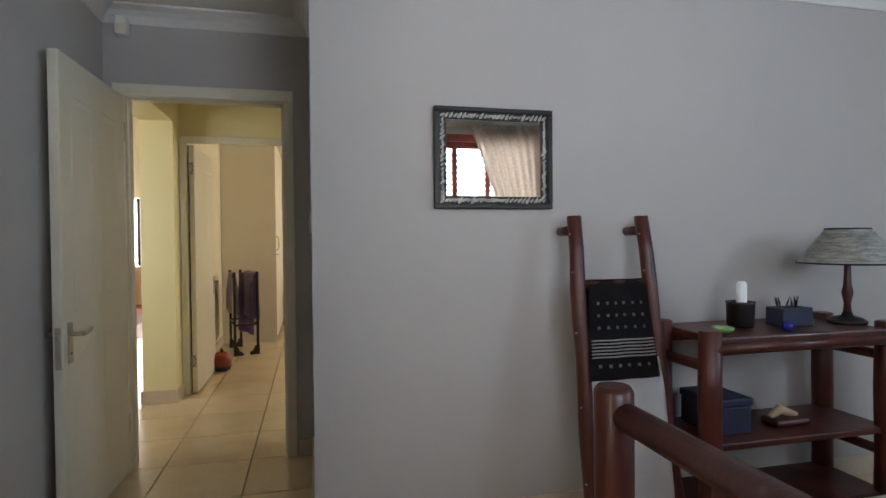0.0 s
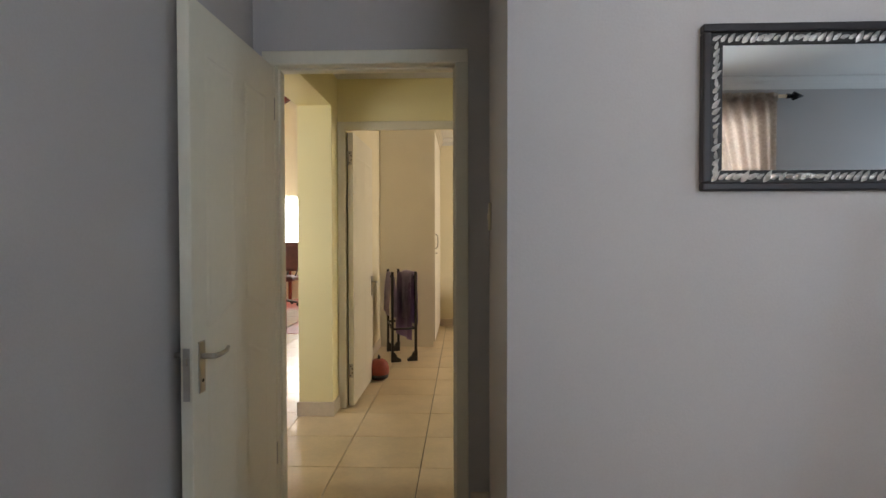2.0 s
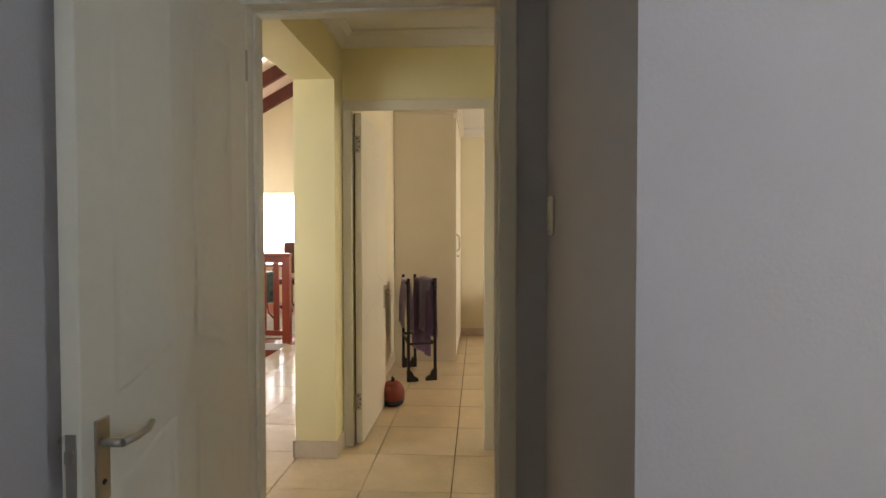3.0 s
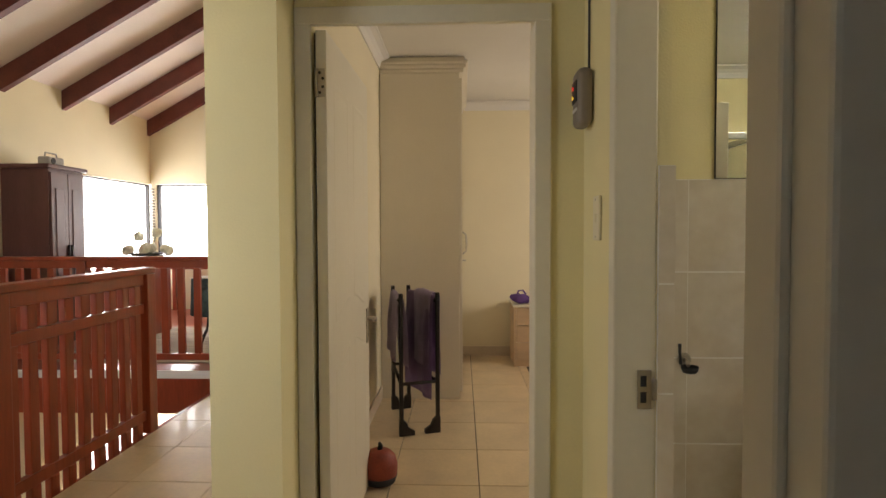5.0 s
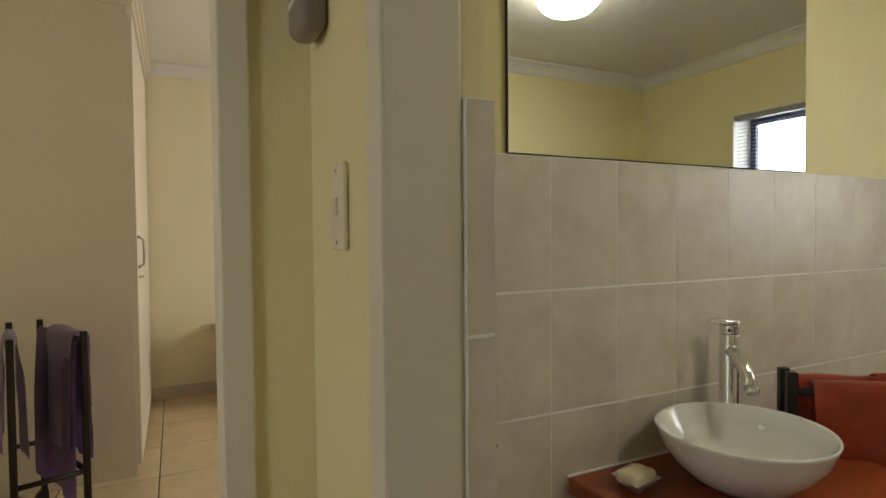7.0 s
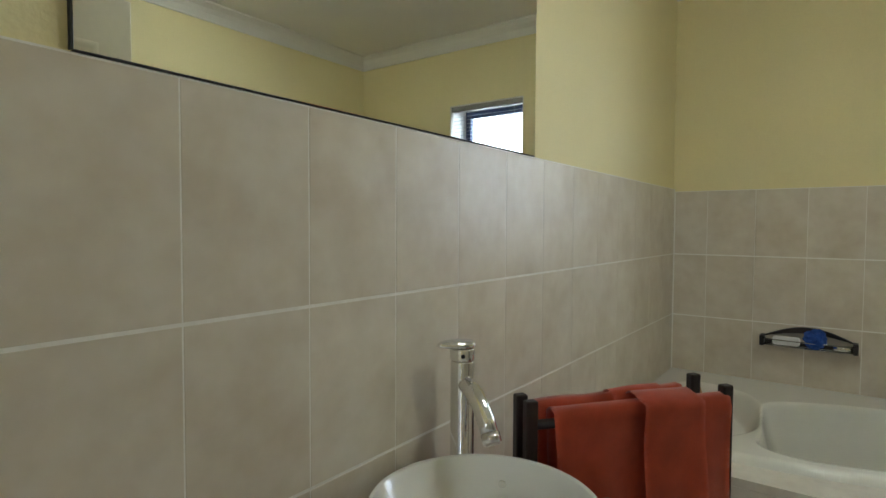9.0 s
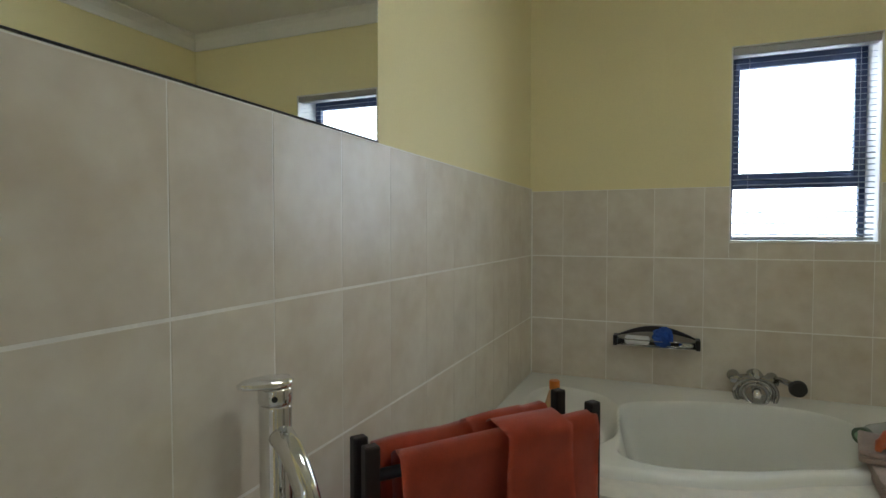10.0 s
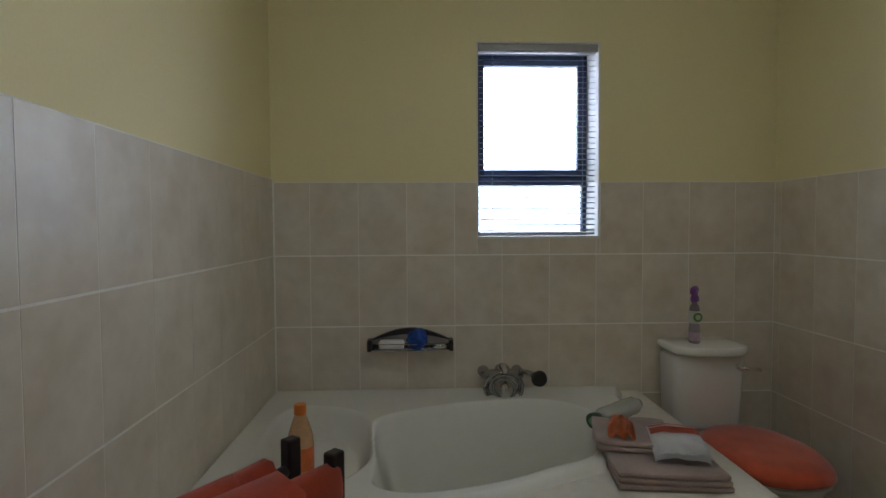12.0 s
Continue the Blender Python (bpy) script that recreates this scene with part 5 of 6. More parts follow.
def pole_ladder():
    """A leaning rack of two poles with rungs and pegs to the wall."""
    l = thing("pole_ladder", "dark red wooden pole ladder leaning at the wall", "ladder")
    lo, hi = (Vector((1.752, 4.252, 0.0)), Vector((1.747, 4.42, 1.335))), (Vector((2.15, 4.262, 0.0)), Vector((2.072, 4.42, 1.335)))
    at = lambda pair, z: pair[0] + (pair[1] - pair[0]) * (z / 1.335)
    for k, pair in enumerate((lo, hi)):
        n = 9
        pts = [at(pair, 1.335 * i / n) + Vector((0.004 * math.sin(i * 1.7 + k), 0, 0)) for i in range(n + 1)]
        pole = part("pole", rod(pts + [pts[-1] + Vector((0, 0, 0.004))], [0.036 - 0.0006 * i + 0.001 * math.sin(i * 2.1) for i in range(n + 1)] + [0.026], 16), POLE, l)
        for z in (0.25, 0.55, 0.85, 1.1, 1.26):
            p = at(pair, z)
            part("nail", rod([p + Vector((-0.03, -0.018, 0)), p + Vector((-0.034, -0.021, 0))], 0.004, 6), METAL, pole)
        p = at(pair, 1.275)
        part("peg", rod([p + Vector((-0.005, 0.02, 0)), Vector((p.x - 0.012, 4.527, 1.272))], [0.022, 0.02], 12), POLE, l)
    for z in (0.3, 0.5, 0.74, 1.045):
        part("rung", rod([at(lo, z), at(hi, z)], 0.018, 12), POLE, l)

    a, b = at(lo, 1.045), at(hi, 1.045)

    def runner(u, v):
        along = a + (b - a) * (0.1 + 0.8 * u)
        d = v * 0.85
        if d < 0.39:
            h = 0.39 - d
            off = Vector((0, -0.028 - 0.16 * h, -h))
        elif d < 0.47:
            g = (d - 0.39) / 0.08 * math.pi
            off = Vector((0, -0.022 * math.cos(g), 0.022 * math.sin(g)))
        else:
            h = d - 0.47
            off = Vector((0, 0.024 - 0.05 * h, -h * 0.6))
        k = (1 + 0.16 * max(0, -off.z) / 0.32)
        mid = (a + b) / 2
        return Vector((mid.x + (along.x - mid.x) * k, along.y, along.z)) + off + Vector((0, 0.004 * math.sin(u * 14), 0))
    c = thing("woven_runner", "black woven runner with white dots and stripes on the ladder", "cloth")
    part("cloth", grid(14, 26, runner, thick=0.004), BLACKCLOTH, c)
    fore = lambda u, h: runner(u, (0.39 - h) / 0.85) + Vector((0, -0.006, 0))
    for k in range(6):
        h = 0.225 + 0.0135 * k
        part("stripe", grid(10, 1, lambda u, v: fore(0.02 + u * 0.96, h + v * 0.006), thick=0.001), LINEN, c, "white woven stripe")
    for h in (0.07, 0.12, 0.17, 0.325):
        for k in range(6):
            u0 = 0.12 + 0.14 * k
            part("motif", grid(2, 2, lambda u, v: fore(u0 + 0.045 * u, h + 0.013 * v), thick=0.001), mat("grey_thread", (0.30, 0.27, 0.25), 0.9, 0.2, 30, 200, 0.3) if "grey_thread" not in bpy.data.materials else bpy.data.materials["grey_thread"], c)
    e, f = at(lo, 0.74), at(hi, 0.74)

    def sheet(u, v):
        along = e + (f - e) * (0.03 + 0.96 * u)
        h = v * 0.66
        mid = (e + f) / 2
        return Vector((mid.x + (along.x - mid.x) * (1 + 0.1 * h), along.y - 0.028 - 0.125 * h - 0.005 * math.sin(u * 13 + 2 * v), 0.735 - h))
    s = thing("white_blanket", "white cotton blanket hanging on the ladder's lower rungs", "blanket")
    part("cloth", grid(22, 20, sheet, thick=0.012), LINEN, s)
    bm = grid(2, 2, lambda u, v: sheet(0.62 + 0.12 * u, 0.42 + 0.05 * v) + Vector((0, -0.014, 0)), thick=0.001)
    part("motif", bm, mat("pale_brown_print", (0.45, 0.38, 0.33), 0.9, 0.2, 40, 150, 0.1), s, "small pale brown printed motif")


pole_ladder()


def console_table():
    t = thing("log_console_table", "dark red log console table with a lower shelf", "table")
    x0, x1, y0, y1 = 2.19, 3.08, 4.13, 4.44
    for x in (x0, x1):
        for y in (y0, y1):
            part("leg", rod([(x, y, 0.0), (x + 0.004, y, 0.3), (x - 0.003, y, 0.6), (x, y, 0.868), (x, y, 0.872)], [0.047, 0.045, 0.046, 0.044, 0.036], 16), POLE, t)
        for z in (0.3, 0.72):
            part("side_rail", rod([(x, y0, z), (x, y1, z)], 0.022, 12), POLE, t)
    part("top", slab(x0 + 0.02, x1 - 0.02, y0 - 0.03, y1 + 0.06, 0.812, 0.845, bevel=0.008), POLE, t)
    part("front_rail", rod([(x0, y0 - 0.02, 0.8), (x1, y0 - 0.02, 0.8)], 0.026, 12), POLE, t)
    part("back_rail", rod([(x0, y1, 0.8), (x1, y1, 0.8)], 0.026, 12), POLE, t)
    part("shelf", slab(x0 - 0.01, x1 + 0.01, y0 - 0.01, y1 + 0.03, 0.385, 0.415, bevel=0.006), POLE, t)
    part("shelf", slab(x0 - 0.01, x1 + 0.01, y0 - 0.01, y1 + 0.03, 0.1, 0.13, bevel=0.006), POLE, t)
    b = thing("storage_box", "dark blue lidded box on the table's shelf", "box")
    part("body", slab(2.27, 2.45, 4.2, 4.42, 0.415, 0.53, bevel=0.006), NAVY, b)
    part("lid", slab(2.265, 2.455, 4.195, 4.425, 0.531, 0.565, bevel=0.006), NAVY, b)
    o = thing("wooden_ornament", "small carved brown wooden ornament on the shelf", "ornament")
    part("base", slab(2.6, 2.78, 4.22, 4.32, 0.415, 0.445, bevel=0.012), POLE, o)
    part("carving", rod([(2.61, 4.27, 0.45), (2.66, 4.27, 0.48), (2.71, 4.27, 0.46), (2.75, 4.27, 0.45)], [0.012, 0.022, 0.018, 0.01], 10), PINE, o)
    d = thing("green_dish", "small green glass dish on the console table", "dish")
    part("dish", lathe([(0.02, 0), (0.032, 0.006), (0.045, 0.024), (0.041, 0.024), (0.028, 0.01), (0.01, 0.008)], (2.31, 4.2, 0.845), 20), mat("green_glass", (0.25, 0.42, 0.16), 0.15, 0.2, 20, 60, 0.0), d)
    c = thing("candle_holder", "dark wooden pot holding a white candle", "candle holder")
    part("pot", lathe([(0.05, 0), (0.056, 0.01), (0.058, 0.1), (0.062, 0.112), (0.05, 0.112), (0.046, 0.06), (0.01, 0.05)], (2.5, 4.32, 0.845), 20), BLACK, c)
    part("candle", lathe([(0.022, 0.05), (0.022, 0.19), (0.014, 0.2)], (2.505, 4.32, 0.845), 16), LINEN, c, "white wax candle")
    p = thing("trinket_box", "dark blue box with greenery on the console table", "box")
    part("box", slab(2.66, 2.82, 4.25, 4.35, 0.845, 0.925, bevel=0.005), NAVY, p)
    leafgreen = mat("dull_green_leaf", (0.08, 0.11, 0.05), 0.6, 0.3, 20, 80, 0.1)
    for k in range(9):
        x, g = 2.68 + 0.015 * k, random.uniform(-0.5, 0.5)
        part("leaf", grid(1, 3, lambda u, v: Vector((x + 0.05 * v * g + 0.012 * (u - 0.5) * math.sin(math.pi * min(1, v + 0.15)), 4.3 + 0.02 * math.sin(k), 0.925 + 0.05 * v)), thick=0.001), leafgreen, p)
    one("blue_glass_ball", lathe([(0.005, 0), (0.018, 0.004), (0.026, 0.02), (0.018, 0.036), (0.005, 0.041)], (2.6, 4.17, 0.845), 18), mat("cobalt_glass", (0.02, 0.02, 0.30), 0.1, 0.1, 20, 60, 0.0), "small cobalt blue glass ball on the table", "ornament")


console_table()


def table_lamp():
    l = thing("table_lamp", "table lamp with a woven silvery cone shade and dark wooden stem", "table lamp")
    c = (3.03, 4.27, 0.845)
    part("base", lathe([(0.075, 0), (0.08, 0.01), (0.06, 0.025), (0.025, 0.035), (0.018, 0.05)], c, 24), BLACK, l)
    part("stem", lathe([(0.018, 0.05), (0.014, 0.09), (0.024, 0.14), (0.016, 0.18), (0.013, 0.28), (0.01, 0.34)], c, 18), POLE, l)
    part("shade", grid(72, 36, lambda u, v: Vector((c[0] + (0.198 - 0.112 * v + 0.003 * math.sin(v * 75)) * math.cos(2 * math.pi * u), c[1] + (0.198 - 0.112 * v + 0.003 * math.sin(v * 75)) * math.sin(2 * math.pi * u), c[2] + 0.275 + 0.155 * v)), thick=0.002), mat("woven_silver_fibre", (0.80, 0.77, 0.62), 0.3, 0.55, 22, 60, 0.9, metal=0.3, stretch=(0.8, 0.8, 4)), l)
    for r, z in ((0.199, 0.275), (0.086, 0.43)):
        part("shade_ring", rod([(c[0] + r * math.cos(2 * math.pi * k / 36), c[1] + r * math.sin(2 * math.pi * k / 36), c[2] + z) for k in range(37)], 0.004, 6), BLACK, l)
    part("shade_support", rod([(c[0] - 0.088, c[1], c[2] + 0.425), (c[0], c[1], c[2] + 0.34), (c[0] + 0.088, c[1], c[2] + 0.425)], 0.003, 6), BLACK, l)


table_lamp()


def log_bed():
    b = thing("log_bed", "dark red log bed with a round-post footboard", "bed")
    for y in (3.665, 1.86):
        part("foot_post", rod([(1.49, y, 0.0), (1.492, y, 0.4), (1.49, y, 0.808), (1.49, y, 0.822)], [0.058, 0.056, 0.056, 0.046], 18), POLE, b)
        part("head_post", rod([(3.75, y, 0.0), (3.75, y, 1.0)], 0.056, 18), POLE, b)
        part("side_rail", rod([(1.49, y, 0.3), (3.75, y, 0.3)], 0.05, 14), POLE, b)
    for z, r in ((0.745, 0.04), (0.45, 0.035)):
        part("foot_rail", rod([(1.5, 3.665, z), (1.494, 2.9, z + 0.003), (1.5, 1.86, z)], r, 16), POLE, b)
    for y in (2.2, 2.55, 2.9, 3.25):
        part("spindle", rod([(1.5, y, 0.45), (1.5, y, 0.745)], 0.02, 10), POLE, b)
    for z in (0.9, 0.6):
        part("head_rail", rod([(3.75, 3.665, z), (3.75, 1.86, z)], 0.04, 14), POLE, b)
    m = thing("mattress", "mattress under a beige bed cover", "mattress")
    part("cover", slab(1.62, 3.68, 1.95, 3.58, 0.2, 0.47, bevel=0.06, seg=4), mat("beige_bed_cover", (0.52, 0.42, 0.33), 0.9, 0.12, 8, 140, 0.3), m)


log_bed()


def bedroom_window():
    w = tagged(new("window_2"), "bedroom window with a red wooden frame and white louvres", kind="structure")
    x0, x1, z0, z1, y = 1.0, 2.9, 1.05, 2.2, 1.5
    fr = bmesh.new()
    for r in ((x0, x0 + 0.06, z0, z1), (x1 - 0.06, x1, z0, z1), (x0 + 0.06, x1 - 0.06, z0, z0 + 0.06), (x0 + 0.06, x1 - 0.06, z1 - 0.07, z1), (1.585, 1.665, z0 + 0.06, z1 - 0.07), (2.0, 2.05, z0 + 0.06, z1 - 0.07), (2.34, 2.39, z0 + 0.06, z1 - 0.07), (1.24, 1.29, z0 + 0.06, z1 - 0.07)):
        box(fr, r[0], r[1], y - 0.04, y + 0.03, r[2], r[3], bevel=0.004)
    part("window_frame", fr, WOOD, w, "red stained wooden frame")
    part("pelmet", slab(x0 - 0.05, x1 + 0.05, 1.551, 1.59, z1 - 0.01, z1 + 0.06, bevel=0.004), WOOD, w)
    me = None
    for s0, s1 in ((x0 + 0.06, 1.24), (1.29, 1.585), (1.665, 2.0), (2.05, 2.34), (2.39, x1 - 0.06)):
        z = z0 + 0.09
        while z < z1 - 0.09:
            bm = slab(s0, s1, -0.028, 0.028, -0.004, 0.004, bevel=0.002, seg=1)
            part("louvre", bm, CEILING, w).matrix_world = pose(0, y, z, 24)
            z += 0.058
    rod_t = thing("curtain_rod", "wooden curtain rod with dark arrow finials", "curtain rod")
    part("rod", rod([(0.6, 1.64, 2.33), (3.02, 1.64, 2.33)], 0.014, 12), PINE, rod_t)
    for x, s in ((3.02, 1), (0.6, -1)):
        part("finial", rod([(x, 1.64, 2.33), (x + s * 0.02, 1.64, 2.33), (x + s * 0.05, 1.64, 2.33), (x + s * 0.055, 1.64, 2.33), (x + s * 0.13, 1.64, 2.33)], [0.018, 0.018, 0.012, 0.034, 0.003], 12), BLACK, rod_t)
    for x in (0.75, 2.85):
        part("bracket", rod([(x, 1.55, 2.31), (x, 1.64, 2.315)], 0.01, 8), BLACK, rod_t)
    cloth = mat("cream_lace_curtain", (0.64, 0.54, 0.45), 0.9, 0.22, 40, 90, 0.3)
    nodes, links = cloth.node_tree.nodes, cloth.node_tree.links
    through_cloth, both = nodes.new("ShaderNodeBsdfTranslucent"), nodes.new("ShaderNodeMixShader")
    through_cloth.inputs[0].default_value = (0.60, 0.48, 0.39, 1)
    both.inputs[0].default_value = 0.3
    links.new(nodes["Principled BSDF"].outputs[0], both.inputs[1])
    links.new(through_cloth.outputs[0], both.inputs[2])
    links.new(both.outputs[0], nodes["Material Output"].inputs[0])

    def curtain(u, v):
        x = 2.14 + 0.8 * u + 0.6 * (1 - u) * (1 - math.exp(-1.8 * v))
        return Vector((x, 1.65 + 0.018 * math.sin(u * 52) + 0.012 * math.sin(u * 23), 2.32 - 2.2 * v))
    c = thing("curtain", "cream patterned curtain drawn back beside the window", "curtain")
    part("cloth", grid(110, 26, curtain, thick=0.003), cloth, c)
    part("heading", grid(60, 2, lambda u, v: Vector((2.15 + 0.8 * u, 1.668 + 0.016 * math.sin(u * 62), 2.35 - 0.06 * v)), thick=0.004), cloth, c)

    side = tagged(new("window_4"), "bedroom window with a red wooden frame", kind="structure")
    fr = bmesh.new()
    for r in ((1.65, 1.71, z0, z1), (2.59, 2.65, z0, z1), (1.71, 2.59, z0, z0 + 0.06), (1.71, 2.59, z1 - 0.06, z1)):
        box(fr, 4.61, 4.68, r[0], r[1], r[2], r[3], bevel=0.004)
    part("window_frame", fr, WOOD, side)


bedroom_window()


# ---- landing and lounge ----
def railing(name, p0, p1, label, posts=(0, 1), step=0.118, short=True):
    """A timber balustrade from p0 to p1: handrail, middle and bottom rails, slats, newel posts."""
    b = thing(name, label, "balustrade", "balustrades")
    a, c = Vector((*p0, 0)), Vector((*p1, 0))
    length = (c - a).length
    m = Matrix.Translation(a) @ pose(0, 0, 0, 0, 0, math.degrees(math.atan2((c - a).y, (c - a).x)))
    for e in posts:
        x = e * length
        post = part("newel_post", slab(x - 0.045, x + 0.045, -0.045, 0.045, 0.0, 1.03, bevel=0.006), WOOD, b)
        post.matrix_world = m
    part("handrail", slab(-0.05, length + 0.05, -0.05, 0.05, 1.03, 1.07, bevel=0.01, seg=3), WOOD, b).matrix_world = m
    part("bottom_rail", slab(0.045, length - 0.045, -0.02, 0.02, 0.09, 0.15, bevel=0.004), WOOD, b).matrix_world = m
    part("top_rail", slab(0.045, length - 0.045, -0.02, 0.02, 0.96, 1.029, bevel=0.004), WOOD, b).matrix_world = m
    if short:
        part("middle_rail", slab(0.045, length - 0.045, -0.02, 0.02, 0.78, 0.84, bevel=0.004), WOOD, b).matrix_world = m
    n = int((length - 0.1) / step)
    me = {}
    for k in range(n):
        x = 0.05 + (k + 0.5) * (length - 0.1) / n
        for z0, z1, w in (((0.151, 0.779, 0.029), (0.841, 0.959, 0.029), (-0.2, 0.089, 0.029)) if short else ((0.151, 0.959, 0.032),)):
            if z0 not in me:
                ob = part("slat", slab(-w, w, -0.019, 0.019, z0, z1, bevel=0.004, seg=1), WOOD, b)
                me[z0] = ob.data
            else:
                ob = new("slat", me[z0])
                ob.parent = b
            ob.matrix_world = m @ Matrix.Translation((x, 0, 0))


railing("balustrade", (-1.83, 5.80), (-1.83, 8.56), "red-brown timber balustrade along the landing's edge", (0.2, 0.58, 1))
railing("balustrade", (-4.9, 10.17), (-1.83, 10.17), "red-brown timber balustrade on the lounge's edge", (0, 0.5, 1), 0.15, False)
structure("stair_flight", boxes(*[(-2.1 - 0.27 * k, -1.8 - 0.27 * k, 8.62, 10.1, -0.18 * (k + 2), -0.18 * (k + 1)) for k in range(9)]), WOOD, "red wooden stair going down from the landing")
structure("slab_edge", boxes((-5.0, -1.8, 10.095, 10.118, -0.07, 0.0)), CEILING, "white painted floor edge")
structure("stair_fascia", boxes((-5.0, -1.795, 10.085, 10.115, -0.4, -0.0705)), WOOD, "dark red timber facing beside the stair")


def rafters():
    for k in range(9):
        y = 14.1 - 0.975 * k
        bm = bmesh.new()
        quad = [(-4.998, 2.9), (-4.998, 3.145), (-0.36, 5.695), (-0.36, 5.45)]
        f = [bm.verts.new((x, y, z)) for x, z in quad]
        g = [bm.verts.new((x, y + 0.075, z)) for x, z in quad]
        bm.faces.new(f)
        bm.faces.new(g[::-1])
        for i in range(4):
            j = (i + 1) % 4
            bm.faces.new((f[i], g[i], g[j], f[j]))
        bmesh.ops.recalc_face_normals(bm, faces=bm.faces)
        one("rafter", bm, RAFTER, "dark red stained exposed roof rafter", "beam", "roof rafters")


rafters()


def lounge_windows():
    w = tagged(new("window_3"), "bright lounge corner window with slim dark frames", kind="structure")
    bm = bmesh.new()
    for r in ((-5.08, -5.02, 12.5, 12.53), (-5.08, -5.02, 14.14, 14.18)):
        box(bm, *r, 0.76, 2.09, bevel=0.004)
    box(bm, -5.08, -5.02, 12.53, 14.14, 2.065, 2.09, bevel=0.004)
    part("window_frame", bm, BLACK, w)
    bm = bmesh.new()
    for x in (-4.9, -2.7, -1.55):
        box(bm, x, x + 0.05, 14.2, 14.26, 0.76, 2.09, bevel=0.004)
    box(bm, -4.85, -1.55, 14.2, 14.26, 2.065, 2.09, bevel=0.004)
    part("window_frame", bm, BLACK, w)
    b = thing("rolled_blind", "narrow stack of grey blind slats in the window corner", "blind")
    for k in range(26):
        part("slat", slab(-4.99, -4.93, 14.12, 14.17, 0.8 + 0.048 * k, 0.826 + 0.048 * k, bevel=0.004, seg=1), GREYPLASTIC, b)


lounge_windows()


def lounge_wardrobe():
    w = thing("dark_cabinet", "tall dark wooden cabinet against the lounge wall", "cabinet")
    plum = mat("dark_plum_wood", (0.12, 0.05, 0.05), 0.45, 0.25, 6, 50, 0.06, stretch=(1, 1, 0.2))
    x0, x1, y0, y1 = -4.97, -4.42, 11.12, 11.69
    part("body", slab(x0, x1, y0, y1, 0.0, 2.02, bevel=0.005), plum, w)
    part("cornice", slab(x0, x1 + 0.04, y0 - 0.04, y1 + 0.04, 2.02, 2.07, bevel=0.012), plum, w)
    for k in range(2):
        y = y0 + 0.02 + k * 0.268
        d = part("door", slab(x1, x1 + 0.022, y, y + 0.262, 0.1, 1.98, bevel=0.003), plum, w)
        part("door_panel", slab(x1 + 0.022, x1 + 0.03, y + 0.06, y + 0.2, 0.25, 1.8, bevel=0.006), plum, d)
        part("handle", slab(x1 + 0.022, x1 + 0.05, y + (0.235 if k == 0 else 0.015), y + (0.25 if k == 0 else 0.03), 0.95, 1.15, bevel=0.003), BLACK, d)
    r = thing("portable_radio", "small grey portable radio on the cabinet", "radio")
    silver = mat("silver_grey_plastic", (0.42, 0.40, 0.38), 0.4, 0.08, 10, 90, 0.0)
    part("case", slab(-4.62, -4.48, 11.22, 11.47, 2.071, 2.17, bevel=0.02, seg=3), silver, r)
    part("handle", rod([(-4.55, 11.25, 2.16), (-4.55, 11.26, 2.215), (-4.55, 11.43, 2.215), (-4.55, 11.44, 2.16)], 0.008, 8), silver, r)
    part("speaker", rod([(-4.48, 11.29, 2.12), (-4.474, 11.29, 2.12)], 0.034, 16), DARK, r)


lounge_wardrobe()


